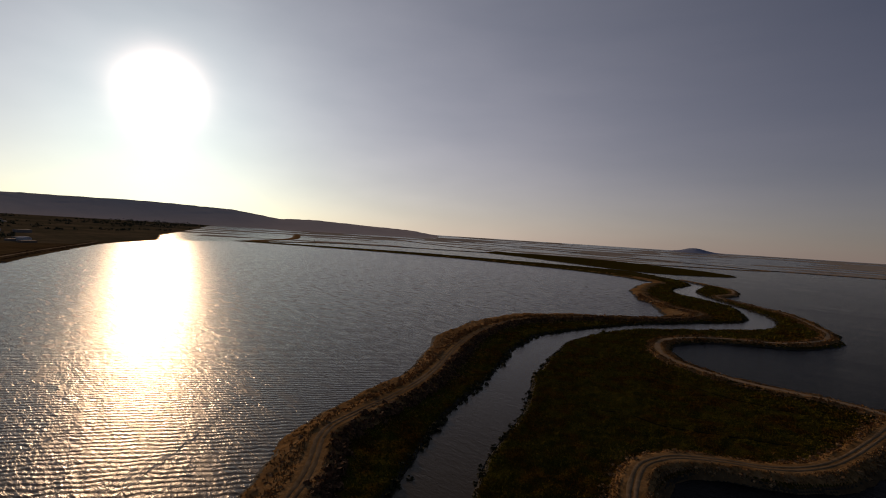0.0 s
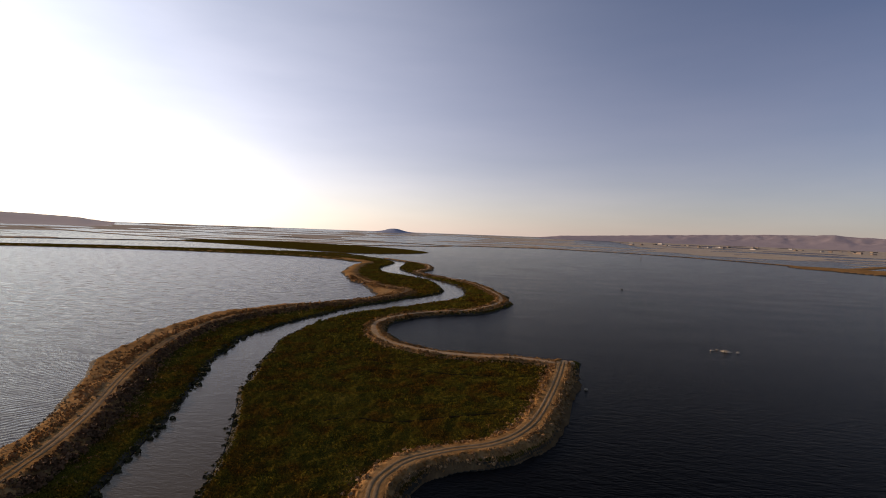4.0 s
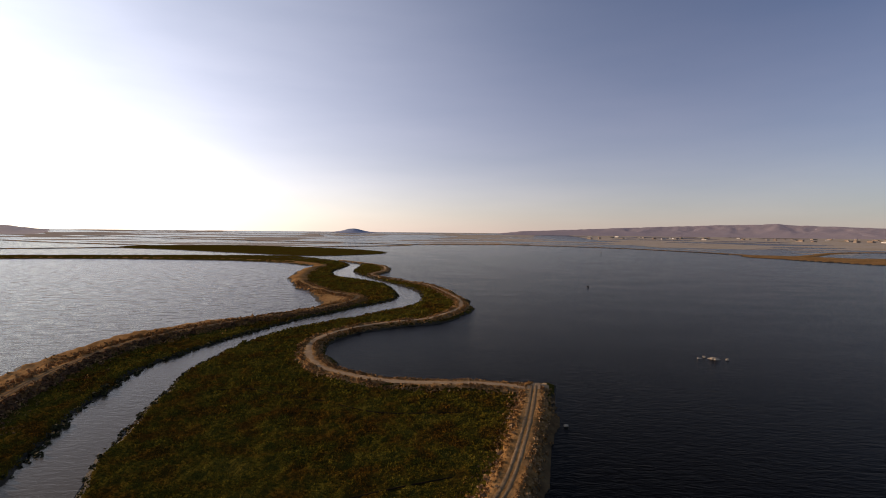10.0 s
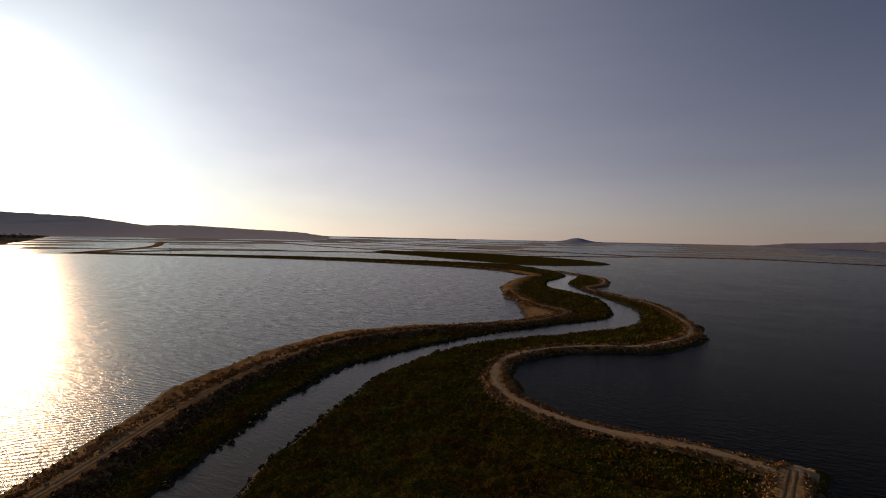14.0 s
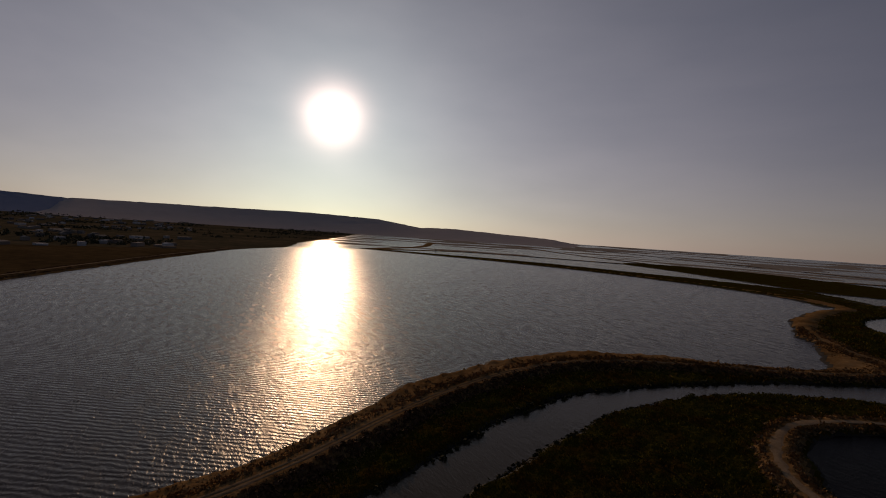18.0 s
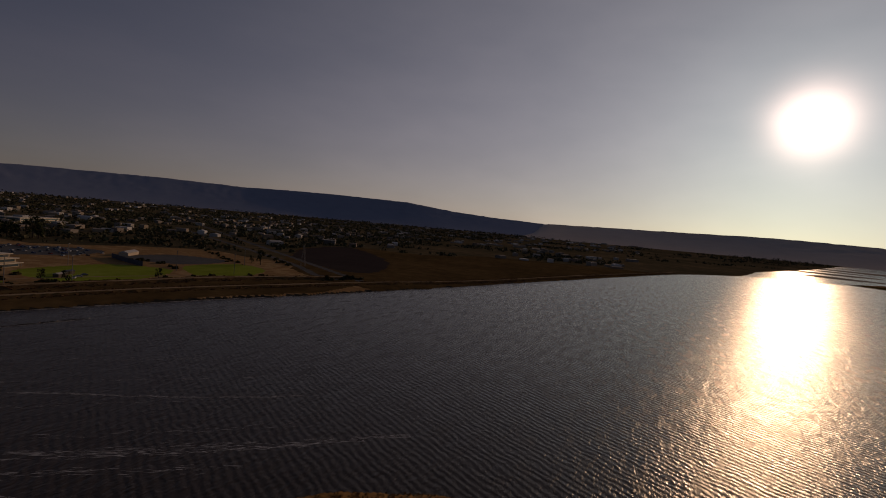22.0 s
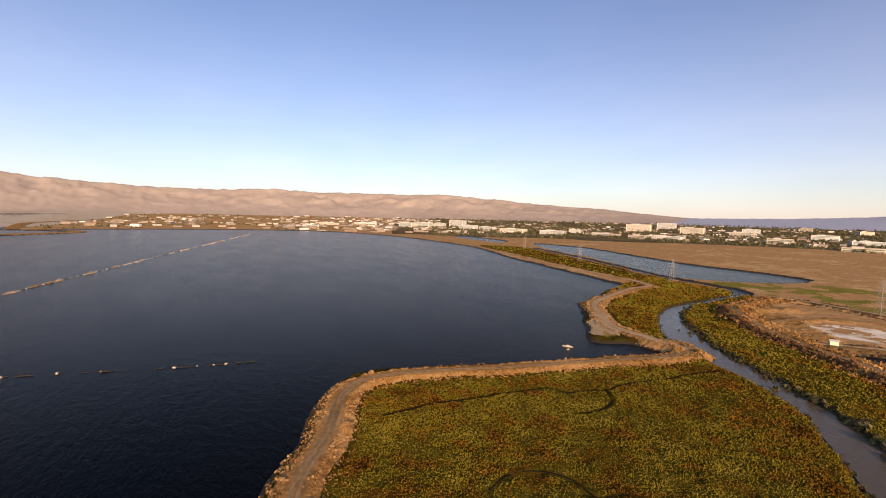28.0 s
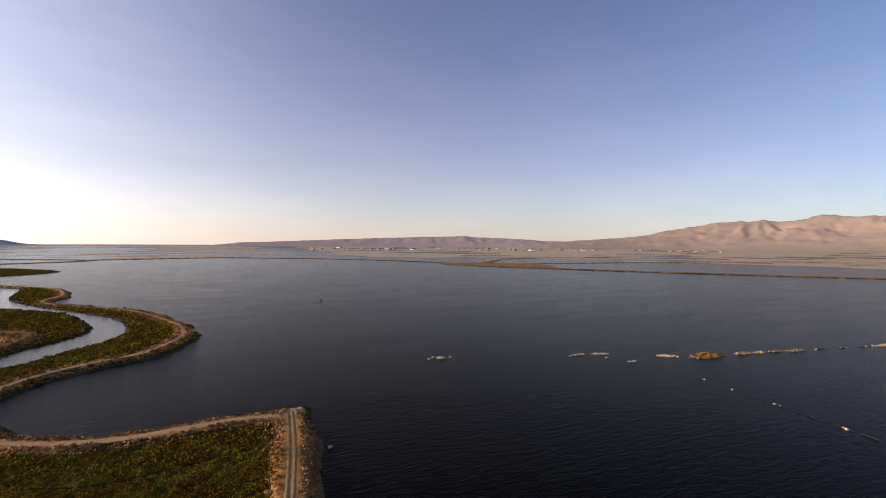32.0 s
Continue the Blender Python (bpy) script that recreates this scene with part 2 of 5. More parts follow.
def water_material(name, specular, rough, dark, light, chop):
    m = bpy.data.materials.new(name)
    m.use_nodes = True
    t = m.node_tree
    n, l = t.nodes, t.links
    bsdf = n["Principled BSDF"]
    geo = n.new("ShaderNodeNewGeometry")
    # the wind roughens the water in long streaks
    gust, gust_at, span = n.new("ShaderNodeTexNoise"), n.new("ShaderNodeMapping"), n.new("ShaderNodeMapRange")
    gust_at.inputs["Rotation"].default_value[2] = radians(33)
    gust_at.inputs["Scale"].default_value = (0.07, 0.2, 1) if chop > 0.7 else (0.01, 0.035, 1)
    l.new(geo.outputs["Position"], gust_at.inputs["Vector"])
    l.new(gust_at.outputs[0], gust.inputs["Vector"])
    gust.inputs["Scale"].default_value, gust.inputs["Detail"].default_value, gust.inputs["Roughness"].default_value = 1.0, 7, 0.62
    l.new(gust.outputs["Fac"], span.inputs["Value"])
    for k, v in (("From Min", 0.3), ("From Max", 0.7), ("To Min", rough * (0.55 if chop > 0.7 else 0.8)), ("To Max", rough * (1.45 if chop > 0.7 else 1.2))):
        span.inputs[k].default_value = v
    l.new(span.outputs[0], bsdf.inputs["Roughness"])
    bsdf.inputs["Specular IOR Level"].default_value = specular
    bsdf.inputs["IOR"].default_value = 1.33
    tint = n.new("ShaderNodeTexNoise")
    tint.inputs["Scale"].default_value, tint.inputs["Detail"].default_value = 0.004, 3
    l.new(geo.outputs["Position"], tint.inputs["Vector"])
    ramp = n.new("ShaderNodeValToRGB")
    ramp.color_ramp.elements[0].color = (*dark, 1)
    ramp.color_ramp.elements[1].color = (*light, 1)
    ramp.color_ramp.elements[0].position, ramp.color_ramp.elements[1].position = 0.35, 0.65
    l.new(tint.outputs["Fac"], ramp.inputs[0])
    l.new(ramp.outputs[0], bsdf.inputs["Base Color"])
    prev = None
    # long wind waves across the wind, then shorter chop, then ripples
    for turn, sx, sy, strength, dist in ((25, 0.16, 0.5, 0.6 * chop, 0.7), (38, 0.5, 1.3, 0.8 * chop, 0.3), (10, 2.0, 3.2, 0.5, 0.09), *(((30, 0.05, 0.15, 0.12, 1.8),) if chop > 0.7 else ())):
        mp = n.new("ShaderNodeMapping")
        mp.inputs["Rotation"].default_value[2] = radians(turn)
        mp.inputs["Scale"].default_value = (sx, sy, 1)
        l.new(geo.outputs["Position"], mp.inputs["Vector"])
        tex = n.new("ShaderNodeTexNoise")
        tex.inputs["Scale"].default_value, tex.inputs["Detail"].default_value = 1.0, 3
        tex.inputs["Distortion"].default_value = 0.6
        l.new(mp.outputs[0], tex.inputs["Vector"])
        bp = n.new("ShaderNodeBump")
        bp.inputs["Strength"].default_value, bp.inputs["Distance"].default_value = strength, dist
        l.new(tex.outputs["Fac"], bp.inputs["Height"])
        if prev:
            l.new(prev.outputs[0], bp.inputs["Normal"])
        prev = bp
    if chop > 0.7:
        # short even waves driven across the pond by the wind
        mp = n.new("ShaderNodeMapping")
        mp.inputs["Rotation"].default_value[2] = radians(35)
        l.new(geo.outputs["Position"], mp.inputs["Vector"])
        crests = n.new("ShaderNodeTexWave")
        crests.inputs["Scale"].default_value, crests.inputs["Distortion"].default_value = 0.13, 5.0
        crests.inputs["Detail"].default_value, crests.inputs["Detail Scale"].default_value = 3.0, 0.9
        l.new(mp.outputs[0], crests.inputs["Vector"])
        bp = n.new("ShaderNodeBump")
        bp.inputs["Strength"].default_value, bp.inputs["Distance"].default_value = 0.55, 0.14
        l.new(crests.outputs["Fac"], bp.inputs["Height"])
        l.new(prev.outputs[0], bp.inputs["Normal"])
        prev = bp
    l.new(prev.outputs[0], bsdf.inputs["Normal"])
    return m


M_WATER = water_material("wind_rippled_water", 0.022, 0.16, (0.0012, 0.002, 0.0032), (0.0045, 0.0036, 0.0022), 0.6)
M_POND = water_material("choppy_pond_water", 0.26, 0.235, (0.045, 0.032, 0.024), (0.058, 0.042, 0.031), 0.71)
M_CHANNEL = water_material("still_channel_water", 0.12, 0.1, (0.06, 0.046, 0.028), (0.075, 0.058, 0.036), 0.28)

# ---- plan ----
def spline(points, step=4.0, closed=False):
    """A smooth line through the given places, as an array of places about step metres apart."""
    p = np.array(points, float)
    p = np.vstack([p[-1:], p, p[:2]]) if closed else np.vstack([2 * p[0] - p[1], p, 2 * p[-1] - p[-2]])
    out = []
    for a, b, c, d in zip(p, p[1:], p[2:], p[3:]):
        k = int(np.clip(np.linalg.norm(c - b) / step, 1, 14))
        for s in np.arange(k) / k:
            out.append(0.5 * (2 * b + (c - a) * s + (2 * a - 5 * b + 4 * c - d) * s**2 + (3 * b - a - 3 * c + d) * s**3))
    if not closed:
        out.append(p[-2])
    return np.array(out)


def grain(x, y, scale, seed=0):
    """Smooth value noise in -1..1 over places in metres."""
    u, v = x / scale, y / scale
    i, j = np.floor(u).astype(np.int64), np.floor(v).astype(np.int64)
    fu, fv = u - i, v - j
    fu, fv = fu * fu * (3 - 2 * fu), fv * fv * (3 - 2 * fv)

    def h(a, b):
        k = (a * 374761393 + b * 668265263 + seed * 1442695041) & 0x7FFFFFFF
        k = ((k ^ (k >> 13)) * 1274126177) & 0x7FFFFFFF
        return ((k ^ (k >> 16)) & 0xFFFF) / 32767.5 - 1

    return (h(i, j) * (1 - fu) + h(i + 1, j) * fu) * (1 - fv) + (h(i, j + 1) * (1 - fu) + h(i + 1, j + 1) * fu) * fv


def inside(x, y, poly):
    """Which places lie in a closed line."""
    got = np.zeros(x.shape, bool)
    lo, hi = poly.min(0), poly.max(0)
    near = (x > lo[0]) & (x < hi[0]) & (y > lo[1]) & (y < hi[1])
    px, py = x[near], y[near]
    hit = np.zeros(px.shape, bool)
    for (ax, ay), (bx, by) in zip(poly, np.roll(poly, -1, 0)):
        if ay != by:
            hit ^= ((ay > py) != (by > py)) & (px < (bx - ax) * (py - ay) / (by - ay) + ax)
    got[near] = hit
    return got


def distance(x, y, line, reach=40.0, closed=False):
    """How far places lie from a line, as far as reach."""
    far = np.full(x.shape, reach)
    lo, hi = line.min(0) - reach, line.max(0) + reach
    idx = np.nonzero((x > lo[0]) & (x < hi[0]) & (y > lo[1]) & (y < hi[1]))[0]
    px, py, best = x[idx], y[idx], far[idx]
    ends = np.roll(line, -1, 0) if closed else line[1:]
    for (ax, ay), (bx, by) in zip(line, ends):
        k = np.nonzero((px > min(ax, bx) - reach) & (px < max(ax, bx) + reach) & (py > min(ay, by) - reach) & (py < max(ay, by) + reach))[0]
        if len(k) == 0:
            continue
        dx, dy = bx - ax, by - ay
        s = np.clip(((px[k] - ax) * dx + (py[k] - ay) * dy) / (dx * dx + dy * dy + 1e-9), 0, 1)
        best[k] = np.minimum(best[k], np.hypot(px[k] - ax - s * dx, py[k] - ay - s * dy))
    far[idx] = best
    return far


def bowl(r):
    """The far plain rises gently to the foot of the hills."""
    return 56.0 * np.clip((r - 2700) / 2150, 0, 1) ** 1.4


# the shores, from south to north and on round
SHORE_WEST = [(77, -272), (28, -240), (1, -215), (-30, -168), (-51, -132), (-64, -93), (-73, -65), (-81, -34), (-91, -16), (-106, 4), (-120, 24),
              (-126, 42), (-133, 60), (-141, 90), (-163, 124), (-182, 150), (-193, 181), (-203, 225), (-205, 285), (-182, 331), (-152, 361), (-126, 410),
              (-150, 470), (-170, 523), (-212, 590), (-240, 645), (-270, 770), (-286, 870), (-378, 935), (-564, 975), (-844, 955), (-1150, 850), (-1493, 668)]
SHORE_SOUTH = [(-1420, 395), (-1198, 225), (-865, 71), (-569, -53), (-400, -125), (-343, -150), (-252, -195), (-157, -232), (-61, -246), (7, -258)]
BANK_WEST = [(205, -417), (198, -346), (187, -298), (153, -250), (118, -219), (81, -192), (53, -175), (26, -150), (0, -120), (-14, -100), (-26, -86),
             (-37, -61), (-50, -30), (-62, 0), (-82, 38), (-91, 56), (-105, 95), (-118, 128), (-135, 170), (-146, 214), (-144, 253), (-135, 295), (-121, 340),
             (-94, 400), (-72, 442), (-70, 492), (-98, 579), (-135, 629), (-180, 672), (-212, 755), (-232, 935), (-350, 1060), (-470, 1100)]
BANK_EAST = [(214, -422), (210, -395), (204, -325), (193, -280), (157, -228), (121, -195), (88, -180), (56, -163), (22, -122), (3, -92), (-15, -56), (-28, -25),
             (-42, 5), (-56, 30), (-65, 49), (-77, 86), (-97, 128), (-113, 175), (-126, 236), (-120, 293), (-100, 338), (-71, 377), (-48, 415), (-40, 458),
             (-52, 520), (-85, 585), (-136, 667), (-178, 759), (-201, 925)]
SHORE_EAST = [(-262, 1030), (-160, 905), (-123, 784), (-128, 690), (-82, 631), (-34, 575), (0, 470), (8, 420), (3, 380), (-16, 343), (-42, 325), (-66, 302),
              (-75, 273), (-70, 250), (-57, 228), (-34, 215), (-12, 212), (22, 213), (40, 211), (36, 190), (27, 152), (18, 116), (4, 95), (-12, 88), (-20, 78),
              (-20, 60), (-10, 42), (12, 28), (45, 22), (82, 17), (106, 3), (147, -22), (156, -40), (151, -62), (140, -96), (130, -138), (122, -168), (121, -186),
              (133, -186), (151, -163), (181, -190), (230, -236), (259, -288)]
SHORE_FAR = [(298, -366), (427, -399), (615, -453), (805, -520), (1000, -545), (1273, -548), (1578, -470), (1721, -320), (1760, 34), (1690, 420)]

w_s, b_w, b_e, s_e, s_f = spline(SHORE_WEST), spline(BANK_WEST), spline(BANK_EAST), spline(SHORE_EAST), spline(SHORE_FAR, 20)
s_s = spline(SHORE_SOUTH, 12)
MAIN_SOUTH = np.array([(3800, 300), (5200, -900), (5200, -5200), (-5200, -5200), (-5200, 2300), (-2600, 900), (-1800, 520)], float)
LANDS = [
    np.vstack([w_s[:-30], [(-600, 1120), (-470, 1100)], b_w[::-1]]),  # west bank
    np.vstack([b_e, s_e, [(298, -366), (320, -440)]]),  # marsh between channel and bay
    np.vstack([s_f, MAIN_SOUTH, s_s, w_s[:1], [(205, -417), (298, -366)]]),  # mainland
    spline([(-286, 870), (-378, 935), (-564, 975), (-844, 955), (-1150, 850), (-1493, 668), (-1530, 720), (-1150, 1020), (-800, 1140), (-476, 1195), (-380, 1130), (-270, 1000)], 15, True),
    spline([(-243, 1450), (-272, 1300), (-411, 1190), (-640, 1300), (-930, 1450), (-1180, 1560), (-1250, 1800), (-928, 1930), (-599, 1800), (-380, 1650)], 15, True),
    spline([(853, 1290), (800, 1420), (880, 1560), (1010, 1500), (1120, 1350), (1040, 1150), (960, 1060)], 15, True),
]
POND_SE = spline([(270, -500), (320, -478), (420, -520), (560, -590), (720, -650), (900, -760), (760, -780), (600, -720), (420, -650), (260, -625), (232, -560)], 12, True)
POND_E2 = spline([(960, -690), (1200, -720), (1300, -790), (1050, -770)], 12, True)
DITCH = spline([(210, -415), (230, -440), (330, -468), (520, -548), (760, -640)], 10)
GREEN_SE = spline([(225, -245), (262, -300), (300, -390), (460, -435), (650, -495), (850, -560), (760, -625), (520, -535), (330, -455), (225, -425), (214, -400), (216, -320)], 12, True)
OVAL = spline([(38, -415), (31, -484), (-8, -526), (-72, -539), (-130, -532), (-145, -427), (-125, -371), (-58, -343), (8, -351)], 8, True)
OLIVE = spline([(258, -440), (227, -544), (95, -568), (50, -480), (52, -395), (92, -415)], 10, True)
SALT = spline([(108, -300), (112, -330), (92, -345), (66, -330), (52, -308), (78, -300)], 6, True)
SUMP = spline([(72, -262), (84, -270), (60, -282), (30, -284), (-20, -272), (-90, -252), (-60, -250), (20, -262)], 6, True)
POND_BACK = spline([(70, -345), (62, -325), (40, -318), (30, -330), (50, -360)], 6, True)

# crest lines: line, half width of the crest, height, run of the slope for a metre of height
CREST_WEST = spline([(178, -410), (176, -360), (163, -318), (133, -286), (95, -258), (59, -238), (19, -208), (-4, -178), (-24, -124), (-41, -88), (-52, -59), (-64, -32), (-84, -2),
                     (-104, 18), (-110, 35), (-115, 58), (-128, 92), (-158, 150), (-176, 200), (-182, 250), (-172, 290), (-150, 330), (-122, 372), (-102, 420), (-104, 460), (-140, 490),
                     (-190, 560), (-230, 660), (-258, 780), (-270, 880), (-370, 965), (-564, 1000), (-844, 985), (-1150, 880)])
CREST_EAST = spline([(-270, 1020), (-165, 890), (-132, 780), (-136, 690), (-92, 625), (-46, 568), (-10, 468), (-3, 420), (-8, 386), (-26, 350), (-48, 334), (-72, 310),
                     (-84, 278), (-79, 248), (-63, 221), (-36, 206), (-11, 203), (12, 204), (28, 200)])
CREST_SPIT = spline([(30, 203), (27, 186), (20, 153), (11, 120), (0, 103), (-14, 95), (-25, 86), (-29, 76), (-27, 60), (-17, 38), (8, 22), (45, 15), (78, 9), (102, -5),
                     (132, -20), (142, -35), (139, -60), (128, -96), (118, -140), (110, -170), (112, -190), (128, -198)])
CREST_PAD = spline([(112, -190), (140, -192), (168, -198), (200, -222), (222, -242), (240, -272), (268, -340), (290, -385), (454, -425), (650, -482), (850, -545), (1015, -580)])
CREST_SOUTH = spline([(178, -410), (150, -412), (110, -402), (75, -385), (45, -335), (-15, -317), (-97, -308), (-179, -290), (-310, -254), (-398, -212), (-440, -180)])
CREST_SHORE = spline([(95, -262), (60, -290), (22, -300), (-54, -292), (-168, -264), (-280, -224), (-374, -178), (-430, -150), (-569, -70), (-865, 50), (-1198, 205)])
CREST_DITCH = spline([(232, -425), (330, -452), (520, -530), (760, -625)], 10)
CREST_SALT = spline([(128, -292), (125, -335), (98, -362), (66, -350), (46, -320)], 6)
MOUND = spline([(140, -286), (154, -312), (156, -340), (146, -360)], 6)
LEVEES = [(CREST_WEST, 3.2, 2.9, 3.0), (CREST_EAST, 2.6, 2.4, 2.6), (CREST_SPIT, 2.8, 2.5, 2.3), (CREST_PAD, 4.5, 2.3, 2.6), (CREST_SOUTH, 3.6, 3.4, 2.6),
          (CREST_SHORE, 3.0, 2.6, 2.4), (CREST_DITCH, 2.2, 1.9, 2.5), (CREST_SALT, 3.5, 2.8, 2.4)]
FAR_LEVEES = [spline(p, 30) for p in (
    [(90, 2568), (589, 2174), (800, 1800), (870, 1560)],
    [(853, 1290), (954, 1050), (1087, 780), (1232, 545), (1378, 335), (1560, 250), (1690, 420)],
    [(-1530, 720), (-1600, 1150), (-1250, 1500), (-1180, 1560)], [(-1250, 1800), (-1900, 2050), (-2700, 2300)], [(-600, 1820), (-300, 2300), (-1200, 2700), (-2400, 2900)],
    [(-1540, 700), (-2000, 1150), (-2700, 1600)], [(-300, 2300), (300, 2550), (90, 2568)], [(1120, 1380), (1700, 1250), (2400, 900)], [(1010, 1500), (1500, 1900), (2300, 1900)],
    [(1690, 420), (2400, 500), (3200, 300)])]
PLAIN = {
    "turf": [[(-157, -393), (-213, -386), (-216, -306), (-160, -318)], [(-245, -350), (-292, -366), (-331, -358), (-345, -308), (-300, -278), (-248, -280)],
             [(-374, -324), (-434, -313), (-416, -263), (-363, -245), (-333, -258)]],
    "clay": [[(-168, -430), (-180, -470), (-225, -480), (-262, -478), (-250, -425), (-200, -410)], [(-7, -410), (-27, -480), (-68, -482), (-92, -434), (-61, -389), (-32, -392)], [(-213, -386), (-242, -391), (-234, -357), (-207, -359)]],
    "lot": [[(-374, -412), (-440, -412), (-446, -340), (-380, -340)], [(-235, -512), (-250, -560), (-297, -545), (-360, -545), (-398, -474), (-345, -440), (-270, -480)]],
}
ROADS = [(spline([(-424, -185), (-438, -220), (-494, -288), (-630, -495), (-899, -928)], 12), 3.4), (spline([(-431, -160), (-564, -341), (-812, -679), (-1500, -1600)], 12), 3.6)]
SCRUB = spline([(-400, -150), (-500, -300), (-625, -385), (-750, -450), (-890, -410), (-880, -310), (-930, -240), (-1060, -160), (-1060, 250), (-400, 250)], 10, True)
PLOUGHED = spline([(-590, -362), (-740, -440), (-870, -430), (-668, -248), (-500, -192), (-520, -280)], 10, True)
CREEKS = [spline(p, 2) for p in (
    [(60, -32), (63, -40), (61, -48), (55, -53), (45, -53), (44, -59), (37, -63), (29, -61), (22, -63), (11, -68), (2, -78)],
    [(110, -26), (112, -44), (109, -64), (110, -70), (106, -90), (99, -95), (97, -104), (94, -112), (96, -122), (92, -143), (91, -158), (88, -174)],
    [(95, -111), (85, -103), (82, -92), (84, -84)], [(-57, 110), (-49, 115), (-36, 114), (-26, 118), (-15, 124), (1, 131)],
    [(-97, 192), (-84, 193), (-69, 187), (-52, 183), (-41, 177), (-26, 172), (3, 176)])]


TURNS, RATIO, INNER = 1250, 1.0072, 12.0  # the terrain grid: spokes, growth from ring to ring, first ring


def build_terrain():
    """Land heights and kinds of cover over a grid that is finest in the middle of the place."""
    turns, ratio, r0 = TURNS, RATIO, INNER
    rings = int(math.log(4870 / r0) / math.log(ratio))
    rad = r0 * ratio ** np.arange(rings)
    ang = np.arange(turns) * 2 * np.pi / turns
    R, A = np.meshgrid(rad, ang, indexing="ij")
    X0, Y0, R = (R * np.sin(A)).ravel(), (R * np.cos(A)).ravel(), R.ravel()
    amp = np.clip(R / 150, 0.6, 3)
    X = X0 + amp * (0.7 * grain(X0, Y0, 5, 1) + 1.1 * grain(X0, Y0, 17, 2))
    Y = Y0 + amp * (0.7 * grain(X0, Y0, 5, 3) + 1.1 * grain(X0, Y0, 17, 4))
    land = np.zeros(X.shape, bool)
    shore = np.full(X.shape, 40.0)
    for poly in LANDS:
        land |= inside(X, Y, poly)
    for line in (w_s, b_w, b_e, s_e, s_f, s_s, LANDS[3], LANDS[4], LANDS[5]):
        shore = np.minimum(shore, distance(X, Y, line))
    main = inside(X, Y, LANDS[2]) & ~inside(X, Y, LANDS[1])
    for poly in (POND_SE, POND_E2, SUMP, POND_BACK):
        land &= ~inside(X, Y, poly)
        shore = np.minimum(shore, distance(X, Y, poly, closed=True))
    d = distance(X, Y, DITCH, 30)
    land &= d > 5
    shore = np.minimum(shore, np.abs(d - 5))
    rough = 0.22 * grain(X0, Y0, 3, 5) + 0.18 * grain(X0, Y0, 9, 6)
    z = np.where(land, np.minimum(1.15, 0.12 + 0.42 * shore), -0.12 - np.minimum(2.2, 0.3 * shore))
    z = np.where(main & land, z + np.minimum(0.9, shore * 0.02), z)
    kind = np.where(land, np.where(main, 3, 0), 4)
    kind[(land) & (shore < 1.3)] = 4
    kind[land & inside(X, Y, GREEN_SE)] = 0
    kind[land & inside(X, Y, LANDS[5])] = 1
    for poly in (OVAL, OLIVE):
        kind[(kind == 3) & inside(X, Y, poly) & ((poly is OVAL) | (grain(X0, Y0, 38, 36) + 0.7 * grain(X0, Y0, 12, 37) > -0.15))] = 12
    for line in CREEKS:
        d = distance(X, Y, line, 6)
        z = np.where(land & (d < 1.5), z - 0.25 * (1 - d / 1.5), z)
    edge = np.where(X0 > 150, np.where(Y0 > -0.42 * X0, 9000, 1480), np.where(X0 < -380, 660, np.where(X0 < 0, 870, 1020))) + 70 * grain(X0, Y0, 160, 33)
    kind[land & main & (R > edge)] = 9
    kind[land & main & inside(X, Y, SCRUB)] = 13
    kind[land & inside(X, Y, PLOUGHED)] = 14
    kind[land & main & (X0 < 60) & (Y0 < -150) & (np.minimum(distance(X, Y, CREST_SHORE, 40) - 22, distance(X, Y, CREST_SOUTH, 20)) < 14)] = 13
    for n, (line, top, height, run) in enumerate(LEVEES):
        d = distance(X, Y, line, 18)
        h = height + 0.18 * grain(X0, Y0, 25, 7 + n) - np.maximum(0, d - top) / run
        kind[(h > z + 0.25) & (h > 0.1)] = 20 + n
        z = np.maximum(z, h)
    d = distance(X, Y, MOUND, 30)
    z = np.where(land & (d < 26), z + 2.6 * np.exp(-(d / 9.0) ** 2), z)
    kind[land & (d < 10) & (kind == 3)] = 20
    crown = np.full(X.shape, 9.0)
    for line, top, *_ in LEVEES:
        crown = np.minimum(crown, distance(X0, Y0, line, 9) - top * 0.75)
    # bay slopes of two levees: dark brown for wet mud and painted shade
    kind[((kind == 21) | (kind == 22)) & (z < 1.5) & (distance(X, Y, s_e, 12) < 6)] = 15
    # the gravel landing on the bay side, the spit's head
    for cx, cy, rr in ((163, -182, 11), (175, -196, 9), (30, 205, 6), (192, -214, 7)):
        kind[(np.hypot(X - cx, Y - cy) < rr) & (z > 0.7)] = 2
    for line in FAR_LEVEES:
        d = distance(X, Y, line, 30)
        h = 2.2 - np.maximum(0, d - 13) / 3.5
        kind[(h > z) & (h > 0)] = 1
        z = np.maximum(z, h)
    # pale salt flats to the east and north-east, between the far levees
    flats = (R > 1950) & ~main & (grain(X0, Y0 * 1.0, 420, 31) + 0.6 * grain(X0, Y0, 160, 32) + np.clip((R - 2600) / 1500, -0.5, 0.25) + np.where((Y0 > -500) & (X0 > 900), 0.7, -0.2) + 0.55 * np.sin(R / 55 + 2.5 * grain(X0, Y0, 500, 35)) > 0.12)
    z[flats] = np.maximum(z[flats], 0.35)
    kind[flats & (kind == 4)] = 10
    kind[((kind == 3) | (kind == 12)) & inside(X, Y, SALT) & (grain(X0, Y0, 9, 38) + 0.6 * grain(X0, Y0, 3.5, 39) > -0.25)] = 7
    for code, polys in ((5, PLAIN["turf"]), (6, PLAIN["clay"]), (8, PLAIN["lot"])):
        for poly in polys:
            kind[((kind == 3) | (kind == 12)) & inside(X0, Y0, spline(poly, 6, True))] = code
